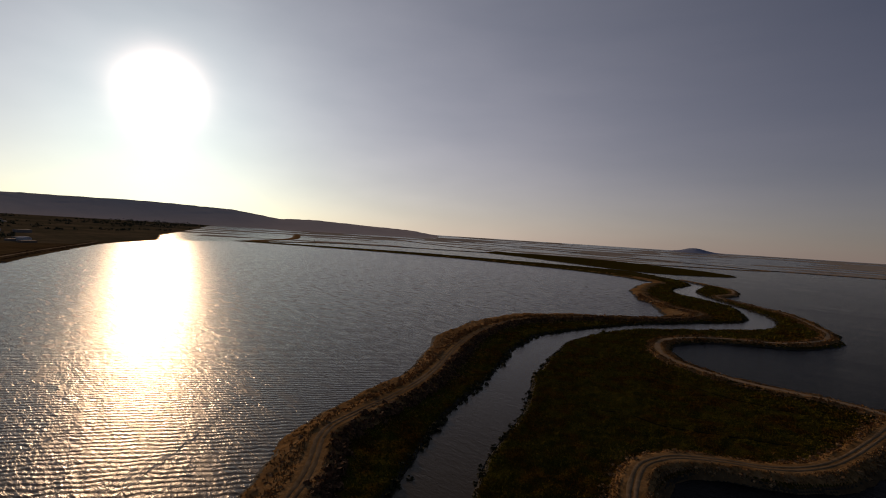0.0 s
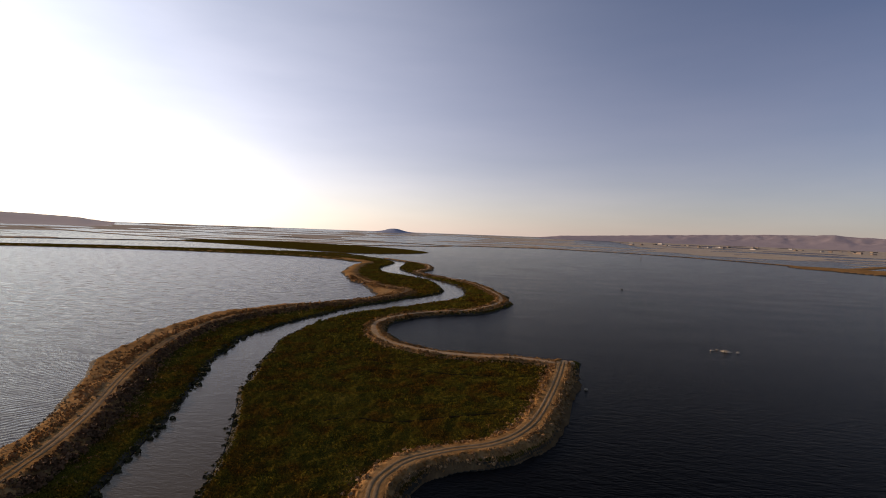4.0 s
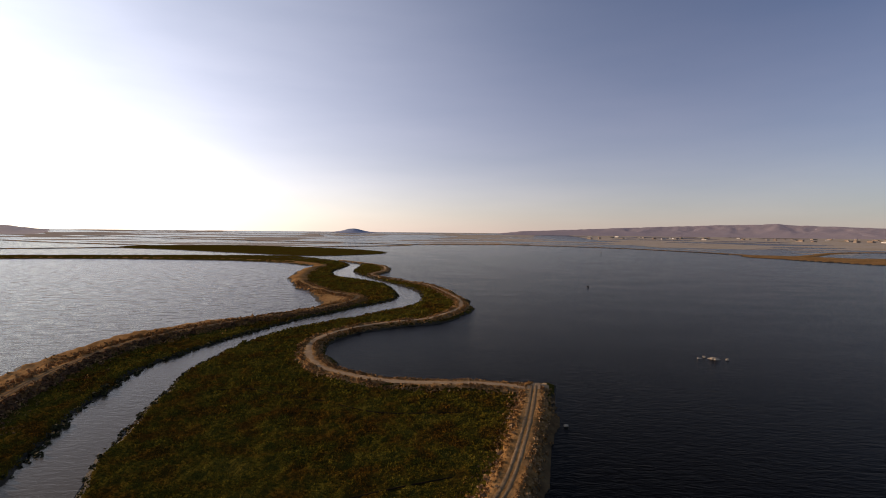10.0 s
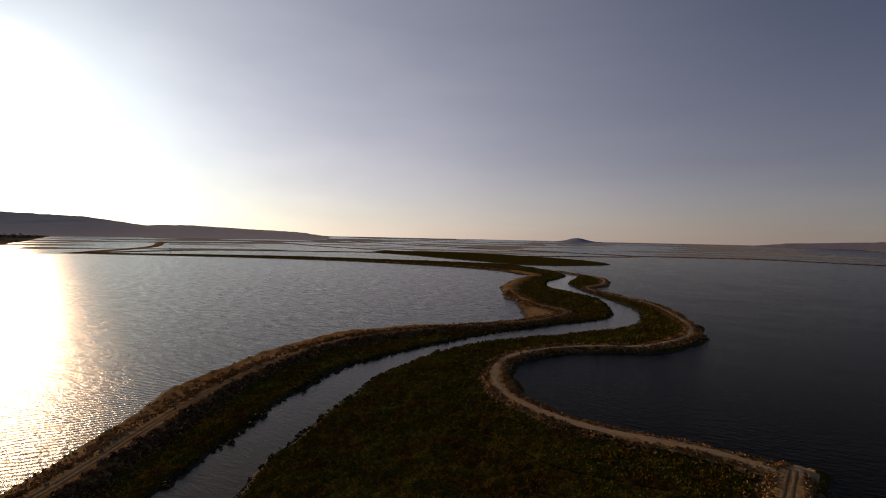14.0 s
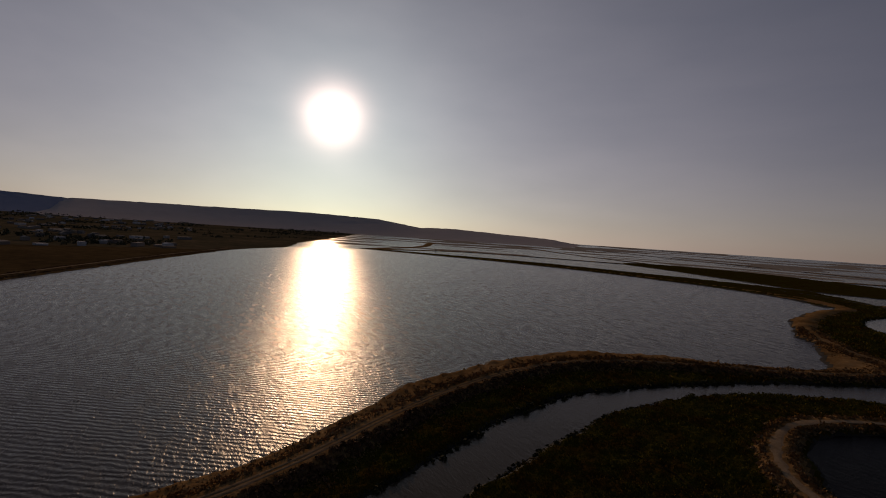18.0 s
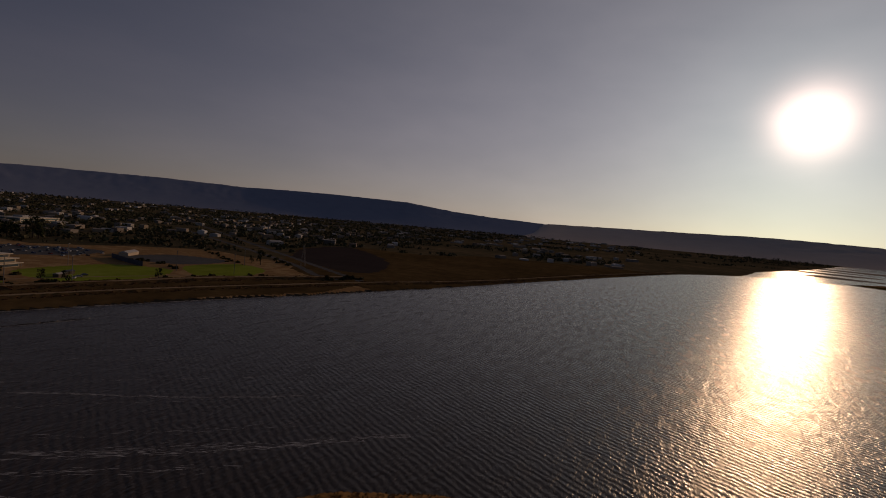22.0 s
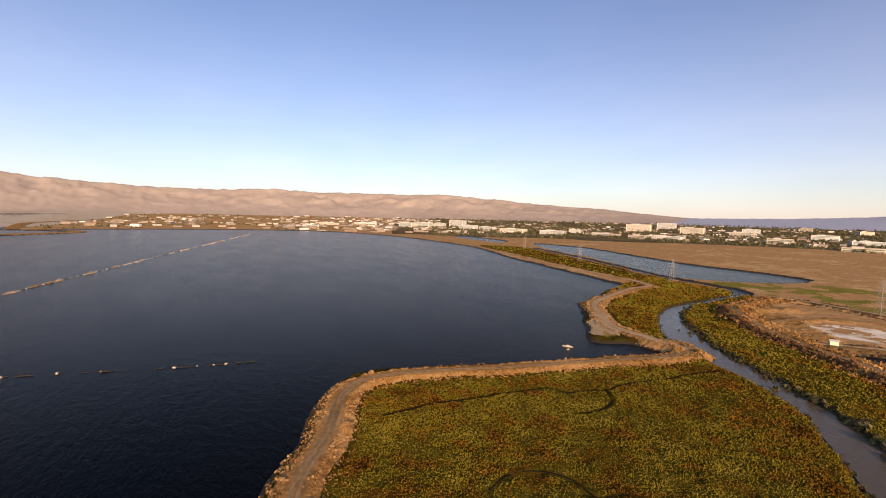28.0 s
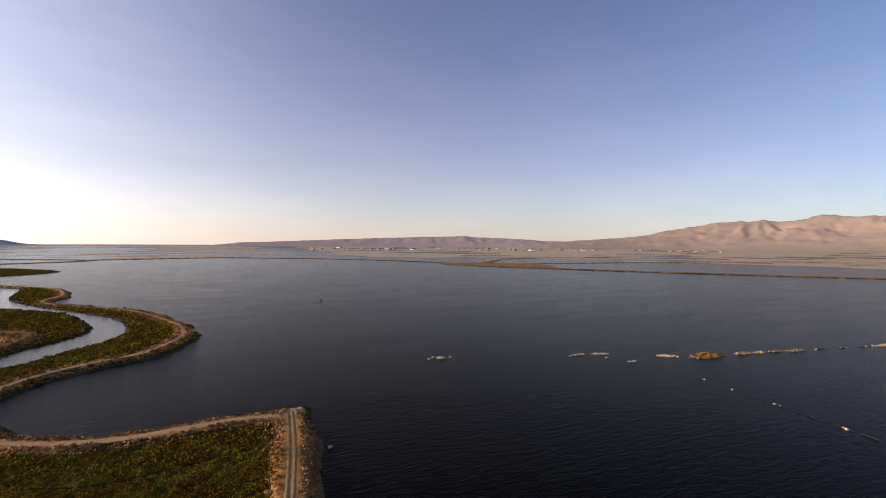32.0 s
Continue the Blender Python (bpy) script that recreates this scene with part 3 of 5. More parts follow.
    for line, half in ROADS:
        d = distance(X0, Y0, line, 12)
        kind[((kind == 3) | (kind == 9) | (kind == 12) | (kind == 13) | (kind == 14)) & (d < half)] = 8
    # dry grass runs from the west crest down to the pond
    slope = inside(X, Y, np.vstack([w_s[:-40], CREST_WEST[CREST_WEST[:, 0] > -330][::-1]]))
    kind[(kind == 0) & slope] = 20
    z = np.where(slope & land & (z > 0.2), np.maximum(z, np.minimum(2.2, 0.3 + 0.11 * shore)), z)
    marshy = (kind == 0)
    # clumps of plants as wide as the grid is fine
    clump = np.clip(R * 0.0055, 0.3, 1.6)
    spike = np.random.RandomState(5).uniform(-1, 1, X.shape)
    z = z + clump * np.where(marshy, 0.28, np.where((kind == 1) | (kind >= 20), 0.30, np.where(kind == 3, 0.12, 0))) * spike * (z > 0.3) * (R < 1500) * (crown > 0)
    rough = np.where(crown > 0, rough, rough * 0.15)
    z = z + rough * np.where(marshy, 1.6, np.where((kind == 1) | (kind >= 20), 1.3, 0.35)) * (z > 0.1)
    z = z + bowl(R)
    # one mesh for each kind of cover
    V = np.stack([X0, Y0, z], 1)
    i, j = np.meshgrid(np.arange(rings - 1), np.arange(turns), indexing="ij")
    i, j = i.ravel(), j.ravel()
    k = (j + 1) % turns
    quads = np.stack([i * turns + j, i * turns + k, (i + 1) * turns + k, (i + 1) * turns + j], 1)
    zq = (z - bowl(R))[quads].max(1)
    kq = kind[quads[:, 0]]
    quads, kq = quads[zq > -0.7], kq[zq > -0.7]
    return V, quads, kq


def sheet(name, V, quads, material, label, category, smooth=True):
    used, back_to = np.unique(quads, return_inverse=True)
    quads = back_to.reshape(quads.shape)
    me = bpy.data.meshes.new(name)
    me.vertices.add(len(used))
    me.vertices.foreach_set("co", V[used].ravel())
    me.loops.add(quads.size)
    me.loops.foreach_set("vertex_index", quads.ravel().astype(np.int32))
    me.polygons.add(len(quads))
    me.polygons.foreach_set("loop_start", np.arange(0, quads.size, 4, dtype=np.int32))
    me.polygons.foreach_set("use_smooth", np.full(len(quads), smooth))
    me.update(calc_edges=True)
    me.materials.append(material)
    return tagged(new(name, me), label, category, kind="structure")


TV, TQ, TK = build_terrain()
for code, name, material, label in (
        (0, "marsh", M_MARSH_FLOOR, "olive green and brown tidal marsh between the levees"), (1, "far_levees", M_LEVEE, "thin brown levees between the far salt ponds"),
        (2, "dirt_track", M_TRACK, "pale dirt wheel tracks along the levee crests"), (3, "dry_field", M_FIELD, "dry brown grassland beside the bay"),
        (4, "mud_bank", M_MUD, "dark wet mud along the water's edge"), (5, "sports_turf", M_TURF, "bright green mown sports fields"),
        (6, "infield", M_CLAY, "bare tan clay infields of the ball ground"), (7, "salt_crust", M_SALT, "white dried salt crust in a drained basin"),
        (8, "road", M_ASPHALT, "grey asphalt roads and car parks"), (9, "town_ground", M_TOWN, "dull green and brown ground of the far town"),
        *((20 + k, "levee", M_BANK if k in (4, 5) else M_LEVEE, text) for k, text in enumerate((
            "long earth levee with dry golden grass beside the channel", "curving earth levee with a pale track along the bay", "grassy earth levee round the marsh with wheel tracks",
            "low earth levee with a gravel landing", "brown earth levee in front of the ball fields", "low shore levee of the wind-blown pond", "narrow earth bank beside a ditch", "rounded tan earth bank round a drained basin"))),
        (15, "mud_slope", M_BANK, "weedy mud slope between the levee and the bay, darkened partly as painted shade"), (14, "ploughed_field", M_PLOUGH, "dark ploughed field beside the road"), (13, "scrub_land", M_SCRUB, "dark brown scrub land by the pond's south shore"), (12, "rough_grass", M_ROUGH, "dull olive rough grass round the ball ground"), (10, "salt_flats", M_FLATS, "pale tan salt flats far across the bay")):
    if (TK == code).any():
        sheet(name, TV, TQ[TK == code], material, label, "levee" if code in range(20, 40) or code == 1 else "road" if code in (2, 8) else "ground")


def disc(name, z, material, label, category, r_in=0.0, turns=180):
    rad = np.concatenate([[1], np.geomspace(30, 2700, 26), np.linspace(2800, 4880, 30)])
    ang = np.arange(turns) * 2 * np.pi / turns
    R, A = np.meshgrid(rad, ang, indexing="ij")
    V = np.stack([(R * np.sin(A)).ravel(), (R * np.cos(A)).ravel(), (bowl(R) + z).ravel()], 1)
    i, j = [q.ravel() for q in np.meshgrid(np.arange(len(rad) - 1), np.arange(turns), indexing="ij")]
    k = (j + 1) % turns
    quads = np.stack([i * turns + j, i * turns + k, (i + 1) * turns + k, (i + 1) * turns + j], 1)
    return sheet(name, V, quads, material, label, category)


disc("ground", -3.0, M_BED, "muddy bed under the bay and the ponds", "ground")
disc("water", 0.0, M_WATER, "dark wind-rippled water of the bay and ponds", "water")


# ---- hills ----
def hills(name, profile, near, far, material, label, ravine=0.25, seed=50):
    """A range of hills round the edge: rows of bearing and height angle, in degrees."""
    az, el = np.array(profile, float).T
    turn = np.radians(np.arange(az[0], az[-1], 0.22))
    top = np.interp(np.degrees(turn), az, el)
    rows_ = 34
    s = np.linspace(0, 1, rows_)[:, None]
    R = near + (far - near) * s + 0 * turn
    X, Y = R * np.sin(turn), R * np.cos(turn)
    crest = np.tan(np.radians(top)) * R + 66
    base = bowl(R)
    ends = np.clip(np.minimum(np.arange(len(turn)), np.arange(len(turn))[::-1]) / 14, 0, 1)
    shape = np.clip(s / 0.9, 0, 1) ** 1.25 * (1 - 0.5 * np.clip((s - 0.9) / 0.1, 0, 1))
    ridge = sum(w_ * (1 - np.abs(grain(X + 40 * grain(X, Y, 90, seed + 9), Y, d_, seed + k))) for k, (d_, w_) in enumerate(((330, 0.36), (150, 0.3), (70, 0.2), (33, 0.14))))
    shape = shape * (1 - ravine * 1.6 * (0.75 - ridge) * np.clip((1.0 - s) / 0.35, 0.12, 1))
    z = base - 2 + np.maximum(0, crest - base) * np.clip(shape, 0, 1.06) * ends + 2.5 * grain(X, Y, 40, seed + 2) * shape
    V = np.stack([X.ravel(), Y.ravel(), z.ravel()], 1)
    n = len(turn)
    i, j = [q.ravel() for q in np.meshgrid(np.arange(rows_ - 1), np.arange(n - 1), indexing="ij")]
    quads = np.stack([i * n + j, i * n + j + 1, (i + 1) * n + j + 1, (i + 1) * n + j], 1)
    return sheet(name, V, quads, material, label, "hills")


hills("hills_northeast", [(3, 0.0), (8, 0.25), (14, 0.5), (20, 0.75), (26, 0.98), (32, 1.12), (37, 0.86), (42, 0.55), (47, 0.4), (51, 0.0)], 4450, 4850, M_HILL_NE, "hills on the far shore, painted mauve for haze", 0.25, 45)
hills("hills_east", [(39, 0.0), (42, 0.4), (46, 0.65), (50, 1.0), (52.5, 1.3), (55.5, 1.95), (58, 2.35), (61.4, 2.78), (64.4, 2.7), (68, 3.1), (70.8, 2.95), (75, 3.3), (79, 2.9), (84, 2.5), (88.5, 2.35), (94, 2.4), (100, 2.72), (105, 2.6), (110, 2.5),
                     (115, 2.55), (119, 2.62), (123, 2.4), (127, 2.0), (133, 1.5), (138, 1.25), (142, 0.8), (146, 0.45), (151, 0.1)],
      4100, 4850, M_HILL_E, "dry tan hills with gullies beyond the far shore, greyed for haze", 0.3, 50)
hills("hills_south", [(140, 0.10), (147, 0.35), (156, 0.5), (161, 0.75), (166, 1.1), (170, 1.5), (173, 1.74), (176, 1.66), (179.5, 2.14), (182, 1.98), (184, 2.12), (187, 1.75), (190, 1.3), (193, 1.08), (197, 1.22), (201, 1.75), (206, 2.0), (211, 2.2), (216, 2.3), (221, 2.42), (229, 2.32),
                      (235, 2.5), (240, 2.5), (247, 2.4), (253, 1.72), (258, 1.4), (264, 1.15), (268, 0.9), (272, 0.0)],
      4000, 4850, M_HILL_S, "wooded mountain ridge beyond the town, coloured blue for haze", 0.03, 60)
hills("hills_west", [(260, 0.4), (264, 1.22), (276, 1.42), (286, 1.58), (294, 1.35), (299, 0.66), (303, 0.78), (309, 0.50), (314, 0.30), (318, 0.05)], 3800, 4850, M_HILL_W, "western hills under the low sun, painted pale for haze", 0.05, 65)
hills("hill_north", [(343.5, 0.0), (344.6, 0.12), (345.6, 0.36), (347, 0.36), (348, 0.14), (349.5, 0.0)], 4500, 4800, M_HILL_S, "low mound on the northern horizon, coloured blue for haze", 0.05, 70)


# ---- helpers for things ----
RNG = random.Random(11)
NPR = np.random.RandomState(3)


def plain(name, colour, rough=0.7, metal=0.0, vary=0.12, scale=0.8, spec=0.3):
    """Paint, metal or render with a little wear in it, and a change of tone from piece to piece."""
    m = bpy.data.materials.new(name)
    m.use_nodes = True
    n, l = m.node_tree.nodes, m.node_tree.links
    bsdf = n["Principled BSDF"]
    geo, info = n.new("ShaderNodeNewGeometry"), n.new("ShaderNodeObjectInfo")
    tex = n.new("ShaderNodeTexNoise")
    tex.inputs["Scale"].default_value, tex.inputs["Detail"].default_value = scale, 6
    l.new(geo.outputs["Position"], tex.inputs["Vector"])
    add = n.new("ShaderNodeMath")
    add.operation = "ADD"
    l.new(tex.outputs["Fac"], add.inputs[0])
    l.new(info.outputs["Random"], add.inputs[1])
    isl = n.new("ShaderNodeMath")
    isl.operation = "ADD"
    l.new(add.outputs[0], isl.inputs[0])
    l.new(geo.outputs["Random Per Island"], isl.inputs[1])
    hsv = n.new("ShaderNodeHueSaturation")
    hsv.inputs["Color"].default_value = (*colour, 1)
    val = n.new("ShaderNodeMath")
    val.operation = "MULTIPLY_ADD"
    l.new(isl.outputs[0], val.inputs[0])
    val.inputs[1].default_value, val.inputs[2].default_value = vary * 2, 1 - vary * 3
    l.new(val.outputs[0], hsv.inputs["Value"])
    l.new(hsv.outputs[0], bsdf.inputs["Base Color"])
    bsdf.inputs["Roughness"].default_value, bsdf.inputs["Metallic"].default_value = rough, metal
    bsdf.inputs["Specular IOR Level"].default_value = spec
    return m


def palette(name, colours, rough=0.8):
    """One of several colours for each loose piece of a joined mesh or for each object."""
    m = bpy.data.materials.new(name)
    m.use_nodes = True
    n, l = m.node_tree.nodes, m.node_tree.links
    bsdf = n["Principled BSDF"]
    geo, info, add, frac, ramp = (n.new(k) for k in ("ShaderNodeNewGeometry", "ShaderNodeObjectInfo", "ShaderNodeMath", "ShaderNodeMath", "ShaderNodeValToRGB"))
    add.operation, frac.operation = "ADD", "FRACT"
    l.new(geo.outputs["Random Per Island"], add.inputs[0])
    l.new(info.outputs["Random"], add.inputs[1])
    l.new(add.outputs[0], frac.inputs[0])
    l.new(frac.outputs[0], ramp.inputs[0])
    ramp.color_ramp.interpolation = "CONSTANT"
    el = ramp.color_ramp.elements
    while len(el) < len(colours):
        el.new(0.5)
    for i, c in enumerate(colours):
        el[i].position, el[i].color = i / len(colours), (*c, 1)
    grit = n.new("ShaderNodeTexNoise")
    grit.inputs["Scale"].default_value, grit.inputs["Detail"].default_value = 1.5, 5
    l.new(geo.outputs["Position"], grit.inputs["Vector"])
    mul = n.new("ShaderNodeMix")
    mul.data_type, mul.blend_type = "RGBA", "MULTIPLY"
    mul.inputs["Factor"].default_value = 0.35
    l.new(ramp.outputs[0], mul.inputs["A"])
    l.new(grit.outputs["Fac"], mul.inputs["B"])
    l.new(mul.outputs["Result"], bsdf.inputs["Base Color"])
    bsdf.inputs["Roughness"].default_value = rough
    bsdf.inputs["Specular IOR Level"].default_value = 0.25
    return m


M_STEEL = plain("galvanised_steel", (0.2, 0.19, 0.18), 0.8, 0.0)
M_WHITE = plain("white_render", (0.68, 0.65, 0.6), 0.8, vary=0.06, scale=0.1)
M_CREAM = plain("cream_panel", (0.7, 0.6, 0.47), 0.8, vary=0.07, scale=0.2)
M_BEIGE = plain("beige_concrete", (0.52, 0.42, 0.31), 0.85, vary=0.07, scale=0.1)
M_GLASS = plain("dark_glazing", (0.05, 0.08, 0.10), 0.3, 0.0, 0.1, spec=0.3)
M_GREENGLASS = plain("green_glazing", (0.08, 0.14, 0.14), 0.3, 0.0, 0.1, spec=0.3)
M_ROOF = plain("grey_roofing", (0.42, 0.40, 0.38), 0.85, vary=0.08, scale=0.3)
M_DARKROOF = plain("dark_blue_roofing", (0.05, 0.06, 0.09), 0.6, vary=0.1)
M_RUBBER = plain("tyre_rubber", (0.02, 0.02, 0.02), 0.9)
M_PAINT = palette("car_paint", [(0.6, 0.6, 0.6), (0.03, 0.03, 0.035), (0.75, 0.75, 0.74), (0.16, 0.17, 0.19), (0.25, 0.03, 0.03), (0.05, 0.08, 0.2), (0.4, 0.41, 0.42)], 0.35)
M_RED = plain("red_boards", (0.55, 0.07, 0.03), 0.7)
M_WOOD = plain("weathered_timber", (0.09, 0.07, 0.05), 0.9)
M_ROCK = mat("tan_rubble", [(0.24, 0.18, 0.12), (0.48, 0.4, 0.3), (0.72, 0.65, 0.54)], 0.5, bump=0.8)
M_RUBBLE = mat("pale_rubble", [(0.16, 0.10, 0.055), (0.42, 0.30, 0.18), (0.7, 0.59, 0.44)], 0.5, bump=0.6)
M_ISLET_GRASS = mat("islet_grass", [(0.16, 0.08, 0.025), (0.3, 0.16, 0.05), (0.36, 0.24, 0.09)], 0.4, bump=0.8)
M_HOUSES = palette("town_walls", [(0.5, 0.47, 0.43), (0.38, 0.31, 0.25), (0.3, 0.26, 0.22), (0.24, 0.2, 0.17), (0.7, 0.67, 0.63), (0.34, 0.27, 0.2), (0.2, 0.18, 0.16), (0.3, 0.22, 0.16)])
M_TREES = palette("town_trees", [(0.075, 0.078, 0.035), (0.10, 0.095, 0.042), (0.08, 0.082, 0.045), (0.13, 0.11, 0.05), (0.09, 0.075, 0.038)], 0.95)
M_LEAF = palette("leaves", [(0.03, 0.04, 0.012), (0.045, 0.055, 0.015), (0.06, 0.065, 0.02), (0.038, 0.042, 0.015)], 0.9)
M_YELLOWLEAF = palette("autumn_leaves", [(0.11, 0.10, 0.025), (0.15, 0.12, 0.03), (0.09, 0.09, 0.025)], 0.9)
M_BARK = plain("bark", (0.08, 0.055, 0.035), 0.95)
M_REED = palette("bank_plants", [(0.05, 0.044, 0.013), (0.058, 0.05, 0.015), (0.066, 0.056, 0.018), (0.045, 0.042, 0.013)], 0.95)
M_SHRUB = palette("tan_green_shrubs", [(0.11, 0.088, 0.04), (0.13, 0.105, 0.05), (0.095, 0.08, 0.034)], 0.95)
M_BRUSH = palette("rust_brown_brush", [(0.15, 0.07, 0.03), (0.17, 0.082, 0.036), (0.19, 0.094, 0.042), (0.13, 0.06, 0.026)], 0.95)
M_STRAW = palette("straw_tufts", [(0.33, 0.19, 0.085), (0.36, 0.215, 0.1), (0.4, 0.245, 0.12), (0.3, 0.165, 0.07)], 0.95)
M_FOAM = mat("foam", [(0.35, 0.34, 0.33), (0.75, 0.74, 0.72)], 1.5, rough=0.9, bump=0)


def mesh_from(name, V, F, material, smooth=False):
    me = bpy.data.meshes.new(name)
    me.from_pydata([tuple(v) for v in V], [], [tuple(f) for f in F])
    me.materials.append(material)
    if smooth:
        me.polygons.foreach_set("use_smooth", np.ones(len(me.polygons), bool))
    me.update()
    return me


BOX_F = [(0, 3, 2, 1), (4, 5, 6, 7), (0, 1, 5, 4), (1, 2, 6, 5), (2, 3, 7, 6), (3, 0, 4, 7)]
_boxes = {}


def box(sx, sy, sz, material, chamfer=0.0, taper=1.0):
    """A box that stands on its base, with its upper edges cut back; shared between alike pieces."""
    key = (round(sx, 3), round(sy, 3), round(sz, 3), material.name, chamfer, taper)
    if key not in _boxes:
        x, y, c = sx / 2, sy / 2, chamfer
        V = [(-x, -y, 0), (x, -y, 0), (x, y, 0), (-x, y, 0)]
        if c:
            V += [(p[0], p[1], sz - c) for p in V]
            V += [(p[0] * (1 - c / x), p[1] * (1 - c / y), sz) for p in V[:4]]
            F = [(0, 3, 2, 1), (8, 9, 10, 11)]
            for k in (0, 4):
                F += [(k + i, k + (i + 1) % 4, k + 4 + (i + 1) % 4, k + 4 + i) for i in range(4)]
        else:
            V += [(p[0] * taper, p[1] * taper, sz) for p in V]
            F = BOX_F
        _boxes[key] = mesh_from("piece", V, F, material)
    return _boxes[key]


def bar(a, b, w, material):
    """A square bar from a to b."""
    a, b = Vector(a), Vector(b)
    d = (b - a).normalized()
    s = d.cross(Vector((0, 0, 1)) if abs(d.z) < 0.95 else Vector((1, 0, 0))).normalized() * w / 2
    u = d.cross(s).normalized() * w / 2
    V = [p + q for p in (a, b) for q in (-s - u, s - u, s + u, -s + u)]
    return mesh_from("bar", V, BOX_F, material)


def part(name, me, parent, label="", at=(0, 0, 0), turn=0.0):
    ob = new(name, me)
    ob.parent = parent
    ob.matrix_local = pose(*at, 0, 0, turn)
    return tagged(ob, label) if label else ob


def thing(name, x, y, z, turn=0.0, label="", category="", group="", kind=""):
    ob = new(name)
    ob.empty_display_size = 0.5
    ob.matrix_world = pose(x, y, z, 0, 0, turn)
    return tagged(ob, label, category, group, kind)


def outward(x, y):
    """A far place of the flat plan, moved in along its bearing onto the rising plain, and how much smaller things are there."""
    r = math.hypot(x, y)
    lo, hi = 100.0, 4700.0
    for _ in range(40):
        mid = (lo + hi) / 2
        lo, hi = (mid, hi) if (65 - float(bowl(mid))) / mid > 65 / r else (lo, mid)
    return x * lo / r, y * lo / r, float(bowl(lo)) + 2.0, lo / r


def ground_z(x, y, default=1.0):
    """The height of the land by the terrain's own grid."""
    r = math.hypot(x, y)
    i = int(round(math.log(max(r, INNER) / INNER) / math.log(RATIO)))
    j = int(round((math.atan2(x, y) % (2 * math.pi)) / (2 * math.pi) * TURNS)) % TURNS
    k = i * TURNS + j
    return float(TV[k, 2]) if k < len(TV) else default


# ---- wheel tracks ----
def ribbon(line, off, half, label, start=0, stop=None, name="dirt_track", material=M_TRACK):
    """A worn strip of bare earth laid along a crest, with ragged edges."""
    line = line[start:stop]
    fine = spline(line[::2], 1.6)
    st = np.gradient(fine, axis=0)
    ac = np.stack([st[:, 1], -st[:, 0]], 1) / (np.linalg.norm(st, axis=1)[:, None] + 1e-6)
    mid = fine + ac * off
    h = np.array([max(ground_z(*(p + ac[i] * q)) for q in (-0.4, 0, 0.4)) for i, p in enumerate(mid)])
    for _ in range(3):
        h = np.convolve(np.pad(h, 2, "edge"), np.ones(5) / 5, "valid")
    w = half * (1 + 0.3 * grain(mid[:, 0], mid[:, 1], 4, 61) + 0.25 * grain(mid[:, 0], mid[:, 1], 13, 62))
    rows_ = [np.column_stack([mid + ac * (w * f)[:, None], h + up]) for f, up in ((-1, -0.02), (-0.5, 0.1), (0.5, 0.1), (1, -0.02))]
    n = len(mid)
    V = np.vstack(rows_)
    Q = np.array([(k * n + i, k * n + i + 1, (k + 1) * n + i + 1, (k + 1) * n + i) for k in range(3) for i in range(n - 1)])
    return sheet(name, V, Q, material, label, "track")


for crest in (CREST_WEST[:260], CREST_SPIT, CREST_SALT):
    for off in (-0.85, 0.85):
        ribbon(crest, off, 0.6, "worn wheel rut along the levee's crest", material=M_RUT)
ribbon(CREST_SOUTH, 0.0, 2.7, "pale dirt road on the levee before the ball fields")
ribbon(CREST_SHORE[:170], 0.0, 2.1, "thin pale dirt road on the shore levee")
for way, half in (([(30, -420), (26, -484), (-8, -520), (-72, -535), (-125, -528)], 1.6), ([(30, -420), (10, -360), (-50, -346), (-120, -372)], 1.4), ([(-125, -528), (-146, -470), (-140, -400), (-120, -372)], 1.3),
                  ([(165, -930), (75, -720), (8, -715), (-40, -640), (-60, -545)], 2.0), ([(52, -700), (-25, -755), (-105, -760), (-190, -840)], 1.6), ([(250, -745), (150, -690), (75, -720)], 2.0),
                  ([(80, -600), (-11, -612), (-121, -670), (-226, -560), (-240, -520)], 2.2), ([(-70, -550), (-62, -470), (-47, -400), (-36, -335)], 2.2), ([(-125, -366), (-190, -330), (-300, -290), (-400, -225)], 1.8),
                  ([(300, -560), (240, -660), (75, -720)], 1.5)):
    ribbon(spline(way, 6), 0.0, half, "pale dirt path worn across the dry ground")
for creek in CREEKS:
    ribbon(creek, 0.0, 0.34, "narrow dark mud creek winding through the marsh", name="creek_bed", material=M_CREEK)
ribbon(CREST_EAST, 0.0, 1.7, "pale dirt road along the levee by the bay")
ribbon(CREST_PAD, 0.0, 2.4, "broad pale gravel road on the levee")


